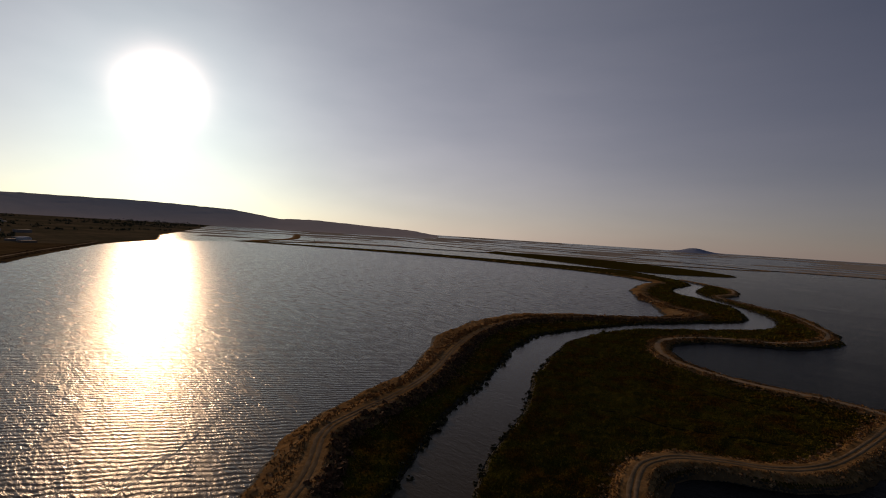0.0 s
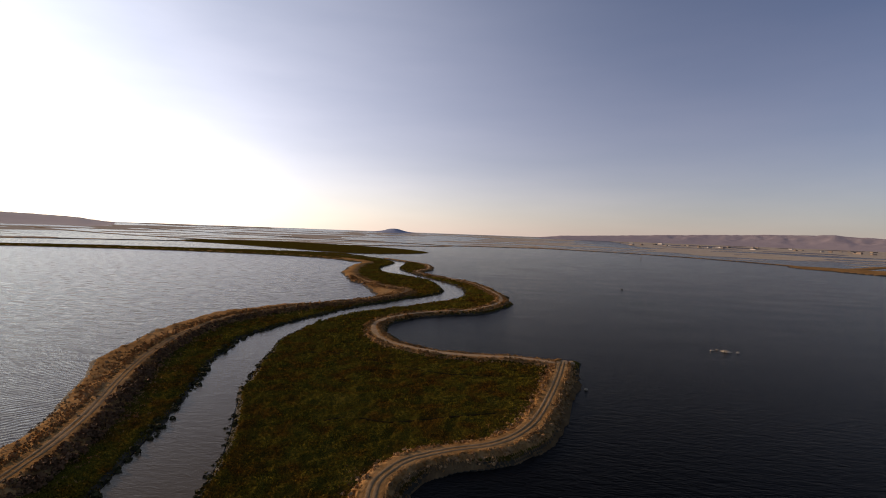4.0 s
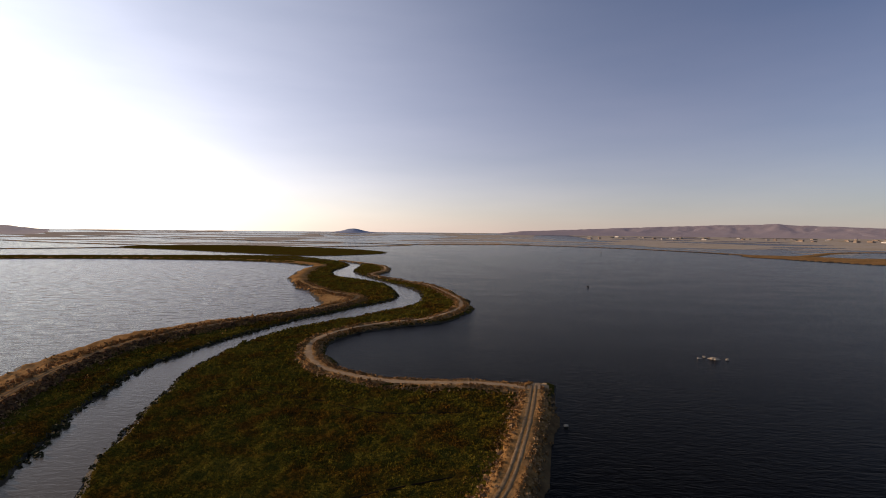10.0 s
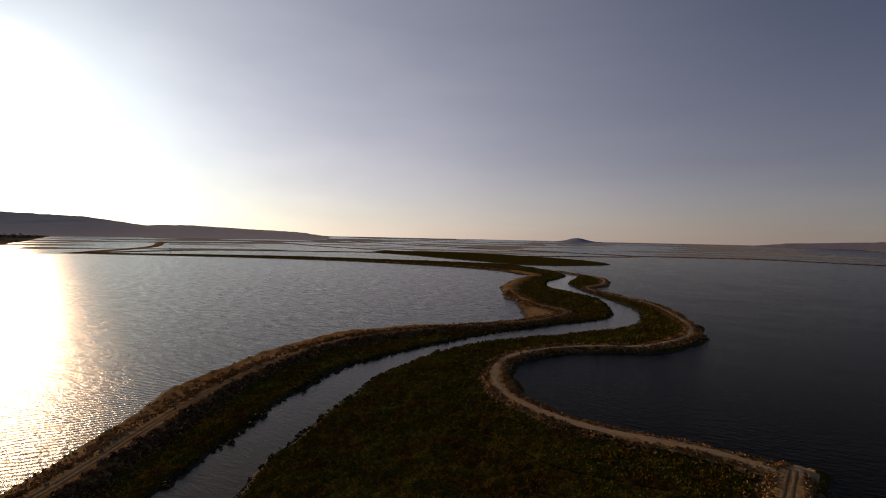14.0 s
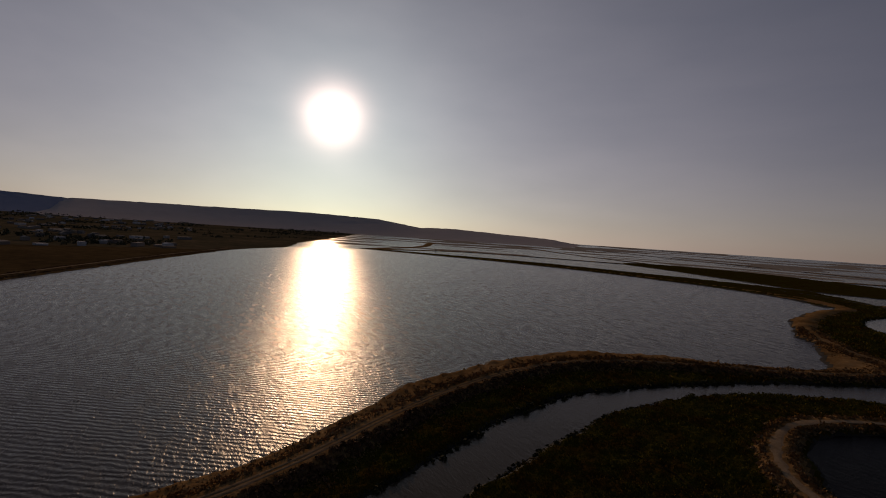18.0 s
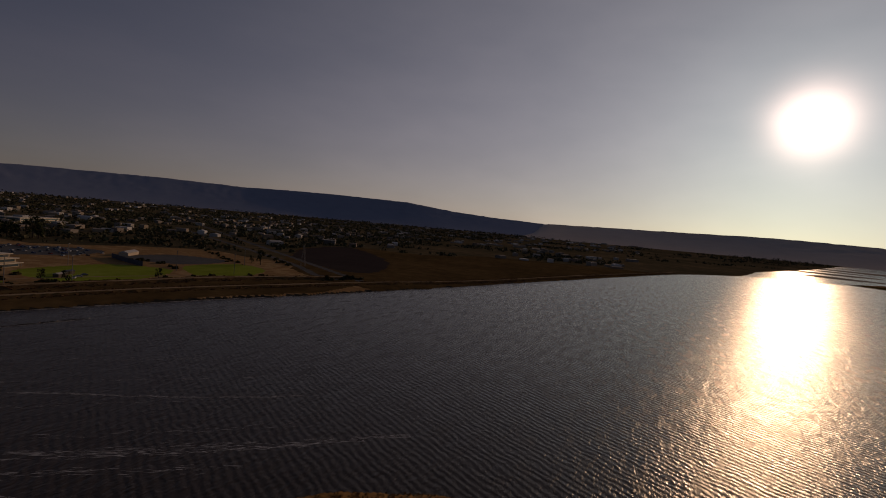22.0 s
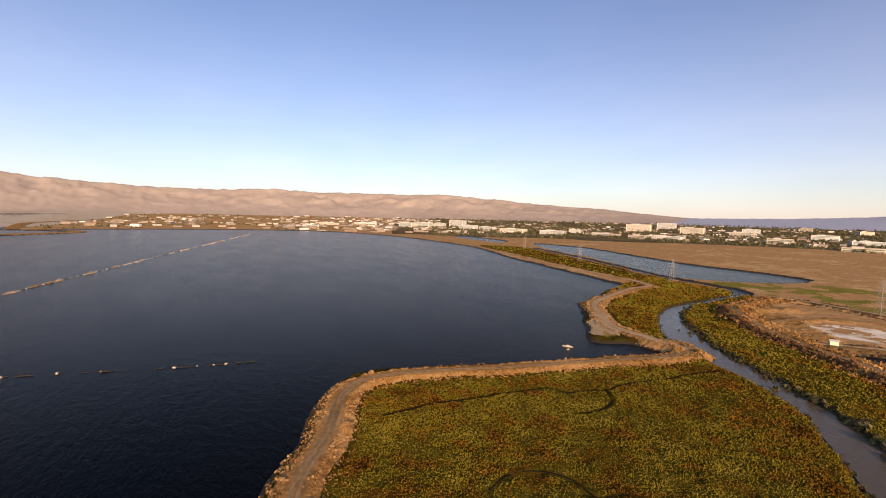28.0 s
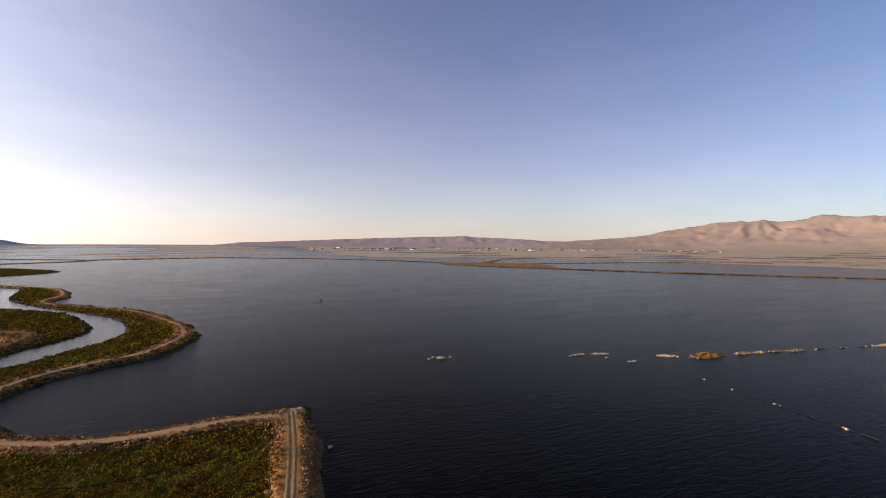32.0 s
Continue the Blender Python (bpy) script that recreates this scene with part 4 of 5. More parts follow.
# ---- plants ----
def sprigs(places, sizes, heights, count, material, name, label, category, seed=1, squash=1.0):
    """Shrubs and tussocks: each is a ragged dome of small leaning leaf blades, all joined."""
    rs = np.random.RandomState(seed)
    n = len(places)
    P = np.repeat(np.array(places, float), count, 0)
    S = np.repeat(np.array(sizes, float), count)
    H = np.repeat(np.array(heights, float), count)
    a = rs.uniform(0, 2 * np.pi, len(P))
    el = np.arccos(rs.uniform(0.0, 1.0, len(P)))
    q = rs.uniform(0.55, 1.08, len(P))
    nrm = np.stack([np.sin(el) * np.cos(a), np.sin(el) * np.sin(a), np.cos(el)], 1)
    c = P + nrm * np.stack([S * q, S * q, H * q], 1)
    up = nrm + rs.normal(0, 0.45, nrm.shape)
    up /= np.linalg.norm(up, axis=1)[:, None]
    side = np.cross(up, rs.normal(0, 1, nrm.shape))
    side /= np.linalg.norm(side, axis=1)[:, None] + 1e-6
    other = np.cross(side, up)
    w = (S * rs.uniform(0.32, 0.62, len(P)))[:, None]
    V = np.stack([c - side * w, c - other * w * 0.8, c + side * w, c + other * w * 0.9 + up * w * 0.35], 1).reshape(-1, 3)
    V[:, 2] = np.maximum(V[:, 2], np.repeat(P[:, 2], 4) - 0.15)
    quads = np.arange(len(V)).reshape(-1, 4)
    ob = sheet(name, V, quads, material, label, category, smooth=False)
    ob["kind"] = "stuff"
    return ob


def along(line, gap, spread, rs, keep=1.0, box_=None):
    out = []
    for a, b in zip(line, line[1:]):
        length = np.linalg.norm(b - a)
        for _ in range(rs.poisson(length / gap)):
            if rs.rand() > keep:
                continue
            s = rs.rand()
            d = (b - a) / (length + 1e-6)
            p = a + (b - a) * s + np.array([-d[1], d[0]]) * rs.normal(0, spread)
            if box_ is None or (box_[0] < p[0] < box_[1] and box_[2] < p[1] < box_[3]):
                out.append(p)
    return out


def grow(pts, lo, hi, tall, count, material, name, label, seed, sink=0.15, least=None):
    rs = np.random.RandomState(seed)
    rows_ = []
    for p in pts:
        z = max(ground_z(*p), -0.1)
        if least is None or z > least:
            rows_.append((p[0], p[1], z - sink))
    size = rs.uniform(lo, hi, len(rows_)) * rs.uniform(0.7, 1.15, len(rows_))
    return sprigs(rows_, size, size * rs.uniform(0.7, 1.0, len(rows_)) * tall, count, material, name, label, "plants", seed)


rs = np.random.RandomState(21)
NEAR = (-330, 260, -430, 900)
pts = along(b_w, 1.15, 0.9, rs, 0.9, NEAR) + along(b_w[20:70], 3.2, 2.4, rs, 0.8, NEAR)
grow(pts, 0.5, 1.35, 1.15, 20, M_REED, "bank_reeds", "dark olive reeds and shrubs along the channel's bank", 31)
some = b_w[(b_w[:, 1] > -185) & (b_w[:, 1] < -60)]
grow(along(some, 3.4, 1.5, rs, 0.9, NEAR), 1.1, 2.1, 1.2, 44, M_SHRUB, "bank_shrubs", "clumps of dark shrubs leaning over the channel", 46)
grow([(-57, -64), (-59, -66), (-60, -62), (-56, -61)], 1.2, 1.8, 0.8, 40, M_STRAW, "rusty_bush", "rusty orange bush on the levee's slope", 47)
pts = along(b_e, 1.5, 0.7, rs, 0.85, NEAR)
grow(pts, 0.4, 1.0, 1.0, 18, M_REED, "bank_reeds", "ragged dark marsh plants along the channel's edge", 32)
inner = CREST_WEST + 0.0
step = np.gradient(inner, axis=0)
across = np.stack([step[:, 1], -step[:, 0]], 1) / (np.linalg.norm(step, axis=1)[:, None] + 1e-6)
pts = along((inner + across * 6.5)[:230], 0.4, 1.7, rs, 1.0, NEAR)
grow(pts, 0.7, 1.4, 1.15, 16, M_BRUSH, "levee_brush", "rust brown brush on the channel side of the levee", 33)
pts = along((inner - across * 8.0)[:230], 0.9, 4.5, rs, 1.0, NEAR)
grow(pts, 0.35, 0.85, 0.8, 12, M_STRAW, "levee_grass", "golden dry grass tufts sloping to the pond", 34, least=0.3)
for line, seed in ((CREST_SPIT, 35), (CREST_EAST, 36), (CREST_PAD[:90], 37)):
    st = np.gradient(line, axis=0)
    ac = np.stack([st[:, 1], -st[:, 0]], 1) / (np.linalg.norm(st, axis=1)[:, None] + 1e-6)
    pts = along(line + ac * 5.2, 0.8, 1.2, rs, 1.0, NEAR) + along(line - ac * 5.2, 0.8, 1.2, rs, 1.0, NEAR)
    grow(pts, 0.35, 0.9, 0.9, 12, M_STRAW, "levee_grass", "dry orange grass and low brush on the levee's shoulders", seed, least=0.3)
for line, seed in ((CREST_SOUTH, 38), (CREST_SHORE[:140], 39), (CREST_DITCH, 41)):
    st = np.gradient(line, axis=0)
    ac = np.stack([st[:, 1], -st[:, 0]], 1) / (np.linalg.norm(st, axis=1)[:, None] + 1e-6)
    pts = along(line + ac * 8.5, 0.9, 1.6, rs) + along(line - ac * 8.5, 0.9, 1.6, rs)
    grow(pts, 0.6, 1.2, 0.8, 10, M_BRUSH, "levee_brush", "brown scrub on the banks of the southern levee", seed, least=0.2)
def heights(xy):
    """The height of the land under many places at once."""
    r = np.maximum(np.hypot(xy[:, 0], xy[:, 1]), INNER)
    i = np.round(np.log(r / INNER) / math.log(RATIO)).astype(int)
    j = np.round((np.arctan2(xy[:, 0], xy[:, 1]) % (2 * np.pi)) / (2 * np.pi) * TURNS).astype(int) % TURNS
    return TV[np.minimum(i * TURNS + j, len(TV) - 1), 2]


def blades(xy, size, material, name, label, seed, tall=0.8, count=3, lean=0.3):
    """Upright sheaves of grass: a few narrow leaning fans at each place, all joined."""
    rs = np.random.RandomState(seed)
    P = np.repeat(xy, count, 0)
    S = np.repeat(size, count)
    n = len(P)
    P = P + rs.normal(0, 0.45, (n, 2)) * S[:, None]
    a = rs.uniform(0, np.pi, n)
    across_ = np.stack([np.cos(a), np.sin(a)], 1)
    w = S * rs.uniform(0.3, 0.62, n)
    h = S * tall * rs.uniform(0.55, 1.25, n)
    tip = rs.normal(0, lean, (n, 2)) * h[:, None]
    z = heights(P)
    low = np.maximum(z - 0.12, -0.1)
    lo_a, lo_b = P - across_ * (w * 0.7)[:, None], P + across_ * (w * 0.7)[:, None]
    hi_a, hi_b = P - across_ * (w * rs.uniform(0.3, 1.0, n))[:, None] + tip, P + across_ * (w * rs.uniform(0.3, 1.0, n))[:, None] + tip
    V = np.stack([np.column_stack([lo_a, low]), np.column_stack([lo_b, low]), np.column_stack([hi_b, z + h * rs.uniform(0.7, 1.0, n)]), np.column_stack([hi_a, z + h])], 1).reshape(-1, 3)
    ob = sheet(name, V, np.arange(len(V)).reshape(-1, 4), material, label, "plants", smooth=False)
    ob["kind"] = "stuff"
    return ob


def strew(n, box_, poly, rs):
    """Places in a closed line, closer together the nearer they lie to the middle of the place, with the spacing there."""
    xy = np.stack([rs.uniform(box_[0], box_[1], n), rs.uniform(box_[2], box_[3], n)], 1)
    near_ = np.clip(130.0 / np.maximum(np.hypot(xy[:, 0], xy[:, 1]), 60.0), 0.18, 1.0)
    xy = xy[rs.rand(n) < near_ ** 2]
    xy = xy[inside(xy[:, 0], xy[:, 1], poly)]
    return xy, 0.42 * np.clip(np.hypot(xy[:, 0], xy[:, 1]) / 130.0, 1.0, 4.5) ** 0.9


# the marsh: upright grass, thinner along the creeks and beside the levees' roads
rs_m = np.random.RandomState(90)
for poly, box_, n, label in ((LANDS[1], (-280, 330, -440, 1000), 3500000, "olive and brown marsh grass all over the marsh"), (LANDS[0], (-330, 220, -420, 1000), 2600000, "olive marsh grass on the narrow strip by the west levee"),
                             (GREEN_SE, (205, 860, -640, -240), 260000, "green marsh grass beyond the gravel landing")):
    xy, size = strew(n, box_, poly, rs_m)
    keep = (heights(xy) > 0.25) & (distance(xy[:, 0], xy[:, 1], s_e, 14) > 9.0)
    for c_ in CREEKS:
        keep &= distance(xy[:, 0], xy[:, 1], c_, 4) > 0.32 + 0.3 * grain(xy[:, 0], xy[:, 1], 6, 96)
    for crest, clear_ in ((CREST_SPIT, 7.0), (CREST_EAST, 6.5), (CREST_PAD, 9.5), (CREST_WEST, 9.0), (CREST_DITCH, 4.0), (MOUND, 10.0)):
        keep &= distance(xy[:, 0], xy[:, 1], crest, 14) > clear_
    if poly is LANDS[0]:
        keep &= ~inside(xy[:, 0], xy[:, 1], np.vstack([w_s[:-40], CREST_WEST[CREST_WEST[:, 0] > -330][::-1]]))
    patch = 0.8 + 0.28 * grain(xy[:, 0], xy[:, 1], 14, 91) + 0.2 * grain(xy[:, 0], xy[:, 1], 5, 92)
    blades(xy[keep], (size * patch)[keep], M_MARSH, "marsh_grass", label, 93, 0.85, 2, 0.4)
# dry grass on the levees, standing on both shoulders
for crest, top, wide, label in ((CREST_SPIT, 2.3, 6.0, "dry orange grass on the shoulders of the marsh levee"), (CREST_EAST[:260], 2.2, 5.0, "dry orange grass on the levee along the bay"), (CREST_WEST[:270], 2.4, 9.5, "golden dry grass sloping from the levee to the pond")):
    pts = np.array(along(crest, 0.035 if crest is CREST_SPIT else 0.03, wide * 0.62, rs_m, 1.0, (-330, 260, -430, 700)))
    d = distance(pts[:, 0], pts[:, 1], crest, 14)
    thin_ = np.clip(140.0 / np.maximum(np.hypot(pts[:, 0], pts[:, 1]), 60.0), 0.15, 1.0)
    keep = (d > top) & (heights(pts) > 0.35) & (rs_m.rand(len(pts)) < thin_)
    pts = pts[keep]
    if crest is not CREST_SPIT and len(pts):
        pts = pts[~inside(pts[:, 0], pts[:, 1], np.vstack([b_w, b_e[::-1]]))]
    size = np.clip(np.hypot(pts[:, 0], pts[:, 1]) / 200.0, 0.45, 1.8) * (0.75 + 0.3 * grain(pts[:, 0], pts[:, 1], 6, 95))
    blades(pts, np.maximum(size, 0.4), M_LEVEE, "dry_grass", label, 94, 0.7, 3, 0.4)


def tree_variant(seed, height, material):
    """A tapered trunk with limbs, and a crown of loose leaf clumps with gaps."""
    rs = np.random.RandomState(seed)
    root = thing("tree", 0, 0, -60, 0, "dark green leafy tree at the edge of the town", "tree", "trees by the sports ground")
    V, F = [], []

    def limb(a, b, ra, rb):
        k = len(V)
        d = (Vector(b) - Vector(a)).normalized()
        s = d.cross(Vector((0.3, 1, 0.1))).normalized()
        u = d.cross(s)
        for p, r in ((a, ra), (b, rb)):
            for i in range(6):
                t = i * math.pi / 3
                V.append(tuple(Vector(p) + s * r * math.cos(t) + u * r * math.sin(t)))
        F.extend((k + i, k + (i + 1) % 6, k + 6 + (i + 1) % 6, k + 6 + i) for i in range(6))

    limb((0, 0, 0), (0.1, 0.1, height * 0.55), height * 0.03, height * 0.014)
    clumps = []
    for i in range(9):
        a, h = rs.uniform(0, 6.28), rs.uniform(0.35, 0.95) * height
        out = height * 0.24 * math.sqrt(max(0.05, 1 - ((h / height - 0.6) / 0.45) ** 2)) * rs.uniform(0.5, 1.0)
        tip = (out * math.cos(a), out * math.sin(a), h)
        limb((0.1, 0.1, height * rs.uniform(0.25, 0.5)), tip, height * 0.01, height * 0.004)
        clumps.append((*tip, height * rs.uniform(0.10, 0.17)))
    part("trunk", mesh_from("trunk", V, F, M_BARK, True), root, "brown tapering trunk with limbs")
    LV, LF = [], []
    for x, y, z, r in clumps:
        for _ in range(26):
            d = Vector(rs.normal(0, 1, 3)).normalized()
            c = Vector((x, y, z)) + d * r * rs.uniform(0.6, 1.1)
            s = d.cross(Vector(rs.normal(0, 1, 3))).normalized() * r * rs.uniform(0.25, 0.45)
            u = (d.cross(s)).normalized() * r * rs.uniform(0.2, 0.4)
            k = len(LV)
            LV += [tuple(c - s), tuple(c - u), tuple(c + s), tuple(c + u + d * r * 0.1)]
            LF.append((k, k + 1, k + 2, k + 3))
    part("crown", mesh_from("crown", LV, LF, material), root, "ragged leafy crown")
    return root


variants = [tree_variant(s, h, m) for s, h, m in ((1, 13, M_LEAF), (2, 16, M_LEAF), (3, 11, M_YELLOWLEAF), (4, 18, M_LEAF), (5, 9, M_LEAF))]
TREE_ROW = spline([(160, -1040), (63, -956), (-16, -922), (-115, -837), (-194, -760), (-274, -722), (-353, -693), (-440, -640)], 9)
places = [(x, y, RNG.choice((0, 1, 3))) for x, y in along(TREE_ROW, 3.6, 15, rs)]
places += [(x, y, 2) for x, y in along(spline([(-150, -640), (-201, -600), (-260, -610), (-330, -640)], 6), 4, 8, rs)]
places += [(-127, -373, 4), (-150, -300, 4), (-158, -297, 4), (-243, -285, 4), (-236, -300, 4), (-300, -268, 4), (-131, -368, 4), (-455, -300, 0), (-462, -318, 4)]
for x, y, v in places:
    copy_thing(variants[v], pose(x, y, ground_z(x, y) - 0.1, 0, 0, RNG.uniform(0, 360)) @ Matrix.Scale(RNG.uniform(1.0, 1.55) if v != 4 else 1.0, 4))
for v in variants:
    for o in (*v.children_recursive, v):
        bpy.data.objects.remove(o)

# ---- far town: trees and low houses ----
def bearing(n, lo, hi, near, far, rs, power=1.0):
    a = np.radians(rs.uniform(lo, hi, n))
    r = near + (far - near) * rs.uniform(0, 1, n) ** power
    return r * np.sin(a), r * np.cos(a), r


def blobs(x, y, z, size, tall, material, name, label, seed, count=9):
    ob = sprigs(np.stack([x, y, z], 1), size, size * tall, count, material, name, label, "trees", seed)
    return ob


rs = np.random.RandomState(77)
X_, Y_, R_ = bearing(32000, 118, 292, 680, 4350, rs, 1.0)
dens = grain(X_, Y_, 240, 101) + 0.6 * grain(X_, Y_, 90, 102)
near_edge = np.where(X_ > 0, 1010, np.where(X_ > -380, 850, 700))
field = (X_ > 150) & (R_ < 1500)
ok = (dens > np.where((X_ < -900) & (Y_ > -500), 0.35, -0.45)) & ~field & ~inside(X_, Y_, np.vstack([s_s, w_s[-3:]])) & ~inside(X_, Y_, SCRUB) & (R_ > near_edge) & (np.minimum(distance(X_, Y_, ROADS[0][0], 20), distance(X_, Y_, ROADS[1][0], 20)) > 15) & (inside(X_, Y_, LANDS[2]))
X_, Y_, R_ = X_[ok], Y_[ok], R_[ok]
blobs(X_, Y_, bowl(R_) + 1.5, rs.uniform(3.5, 7.5, len(X_)) * (0.8 + R_ / 8000), rs.uniform(0.9, 1.6, len(X_)), M_TREES, "town_trees", "dark green trees all through the far town", 78, 7)
X_, Y_, R_ = bearing(4600, 52, 122, 1750, 4100, rs, 0.8)
ok = (grain(X_, Y_, 200, 103) > -0.15) & inside(X_, Y_, LANDS[2])
X_, Y_, R_ = X_[ok], Y_[ok], R_[ok]
blobs(X_, Y_, bowl(R_) + 1.5, rs.uniform(3, 6, len(X_)), rs.uniform(0.8, 1.3, len(X_)), M_TREES, "town_trees", "green trees among the houses across the bay", 79, 8)


def low_houses(x, y, r, rs, name, label):
    """Low buildings with pitched or flat roofs, far off, all joined."""
    n = len(x)
    w, d, h = rs.uniform(9, 34, n) * (0.7 + r / 6000), rs.uniform(9, 20, n), rs.uniform(3.5, 8.5, n)
    a = np.where(rs.rand(n) < 0.8, radians(24), radians(60)) + rs.choice([0, np.pi / 2], n)
    ridge = np.where(rs.rand(n) < 0.35, h * 0.3, 0.3)
    V, F = [], []
    for i in range(n):
        c, s = math.cos(a[i]), math.sin(a[i])
        z0 = float(bowl(r[i])) + 1.4
        k = len(V)
        for u, v, q in ((-1, -1, 0), (1, -1, 0), (1, 1, 0), (-1, 1, 0), (-1, -1, 1), (1, -1, 1), (1, 1, 1), (-1, 1, 1), (-0.8, 0, 2), (0.8, 0, 2)):
            px, py = u * w[i] / 2, v * d[i] / 2
            V.append((x[i] + px * c - py * s, y[i] + px * s + py * c, z0 + (0, h[i], h[i] + ridge[i])[q]))
        F += [(k, k + 1, k + 5, k + 4), (k + 1, k + 2, k + 6, k + 5), (k + 2, k + 3, k + 7, k + 6), (k + 3, k, k + 4, k + 7), (k + 4, k + 5, k + 9, k + 8), (k + 6, k + 7, k + 8, k + 9), (k + 5, k + 6, k + 9), (k + 7, k + 4, k + 8)]
    ob = new(name, mesh_from(name, V, F, M_HOUSES))
    return tagged(ob, label, "houses", kind="stuff")


X_, Y_, R_ = bearing(2500, 100, 275, 800, 4200, rs, 0.9)
ok = (grain(X_, Y_, 300, 104) > -0.35) & inside(X_, Y_, LANDS[2]) & ~((X_ > 150) & (R_ < 1650)) & ~inside(X_, Y_, SCRUB) & (R_ > np.where(X_ > 0, 1060, np.where(X_ > -380, 950, 780)))
low_houses(X_[ok], Y_[ok], R_[ok], rs, "town_houses", "pale low houses and sheds of the far town")
X_, Y_, R_ = bearing(760, 52, 118, 1780, 4000, rs, 0.7)
ok = (grain(X_, Y_, 160, 105) > -0.3) & inside(X_, Y_, LANDS[2])
low_houses(X_[ok], Y_[ok], R_[ok], rs, "town_houses", "white and tan low buildings across the bay")
X_, Y_, R_ = bearing(90, 14, 60, 3800, 4200, rs, 1.0)
low_houses(X_, Y_, R_, rs, "town_houses", "thin line of white sheds under the far hills")


# ---- office buildings ----
SKIRTS = []


def office(x, y, w, d, h, turn, wall, glass, label):
    x, y, z, k = outward(x, y)
    w, d, h = w * k, d * k, h * k * 0.78
    SKIRTS.extend((x + RNG.uniform(-0.8, 0.8) * w - x / 60, y + RNG.uniform(-0.5, 0.5) * w - y / 60) for _ in range(14))
    root = thing("office_building", x, y, z - 0.6, turn, label, "building", "office buildings across the field")
    floors = max(2, int(round(h / (4.2 * k))))
    fh = h / floors
    body = part("wall", box(w, d, h, wall), root)
    part("parapet", box(w + 0.8, d + 0.8, 1.0 * k, wall), root, "", (0, 0, h))
    for f in range(floors):
        for side in (-1, 1):
            part("window", box(w * 0.94, 1.0, fh * 0.5, glass), body, "", (0, side * d / 2, f * fh + fh * 0.3))
            part("window", box(1.0, d * 0.9, fh * 0.5, glass), body, "", (side * w / 2, 0, f * fh + fh * 0.3))
    part("plant_room", box(w * 0.3, d * 0.4, 3.2 * k, M_ROOF, 0.3), root, "grey plant room on the roof", (w * 0.12, 0, h + 0.9 * k))
    return root


GREENISH, DARK = M_GREENGLASS, M_GLASS
for x, y, w, h, wall, glass in (
        (2206, -1030, 93, 30, M_WHITE, GREENISH), (2337, -1196, 82, 30, M_WHITE, GREENISH), (2258, -1247, 63, 28, M_WHITE, GREENISH), (2408, -1454, 94, 46, M_WHITE, DARK),
        (1937, -1228, 88, 24, M_WHITE, GREENISH), (1807, -1250, 74, 20, M_WHITE, GREENISH), (1574, -1222, 103, 19, M_CREAM, GREENISH), (1387, -1270, 95, 19, M_WHITE, DARK),
        (1499, -1500, 48, 20, M_WHITE, GREENISH), (1310, -1456, 133, 9, M_BEIGE, DARK), (1784, -2281, 130, 50, M_CREAM, DARK), (2346, -3323, 136, 56, M_WHITE, DARK),
        (1410, -2200, 106, 40, M_CREAM, DARK), (1048, -1336, 54, 16, M_BEIGE, DARK), (1013, -1429, 119, 14, M_WHITE, DARK), (1216, -2282, 99, 22, M_CREAM, DARK)):
    office(x, y, w, w * 0.45, h, RNG.choice((20, 26, 32)), wall, glass, "pale office block with bands of tinted windows" if h > 15 else "long low pale commercial building with a flat roof")
for x, y, w, h in ((902, -3464, 88, 44), (1242, -3677, 86, 30), (1814, -4290, 83, 40), (620, -1900, 90, 14), (380, -1750, 70, 12), (260, -1300, 60, 10), (470, -1420, 80, 11), (760, -1650, 70, 18), (560, -2500, 80, 26),
                   (880, -2250, 90, 24), (1500, -2900, 90, 32), (2050, -2650, 80, 28), (2500, -700, 120, 14), (2114, -513, 73, 11), (2705, -990, 130, 14), (60, -2100, 70, 12), (-420, -1500, 80, 12), (-620, -980, 90, 10)):
    office(x, y, w, w * 0.5, h, RNG.choice((20, 26, 60)), RNG.choice((M_WHITE, M_WHITE, M_CREAM, M_BEIGE)), RNG.choice((GREENISH, DARK)), "pale flat-roofed block among the trees of the town")

X_, Y_ = np.array(SKIRTS).T
blobs(X_, Y_, bowl(np.hypot(X_, Y_)) + 1.2, rs.uniform(3, 7, len(X_)), rs.uniform(0.8, 1.3, len(X_)), M_TREES, "street_trees", "dark trees round the office blocks", 80, 9)

# ---- power pylons ----
def pylon_model():
    h, b = 25.0, 2.6
    root = thing("pylon", 0, 0, -80, 0, "grey lattice steel power pylon standing in the marsh", "pylon", "power pylons")
    for sx in (-1, 1):
        for sy in (-1, 1):
            part("leg", bar((sx * b, sy * b, 0), (sx * 0.45, sy * 0.45, h), 0.17, M_STEEL), root)
    for i in range(6):
        z0, z1 = h * i / 6.5, h * (i + 1) / 6.5
        r0, r1 = b + (0.45 - b) * z0 / h, b + (0.45 - b) * z1 / h
        for (ax, ay), (bx, by) in (((-1, -1), (1, -1)), ((1, -1), (1, 1)), ((1, 1), (-1, 1)), ((-1, 1), (-1, -1))):
            part("brace", bar((ax * r0, ay * r0, z0), (bx * r1, by * r1, z1), 0.075, M_STEEL), root)
            part("brace", bar((bx * r0, by * r0, z0), (ax * r1, ay * r1, z1), 0.075, M_STEEL), root)
    for z, w in ((16.5, 4.2), (20.0, 4.8), (23.5, 4.0)):
        arm = part("cross_arm", bar((-w, 0, z), (w, 0, z), 0.18, M_STEEL), root)
        for s in (-1, 1):
            part("insulator", bar((s * (w - 0.1), 0, z), (s * (w - 0.1), 0, z - 1.5), 0.22, M_GLASS), arm, "dark insulator string")
    return root


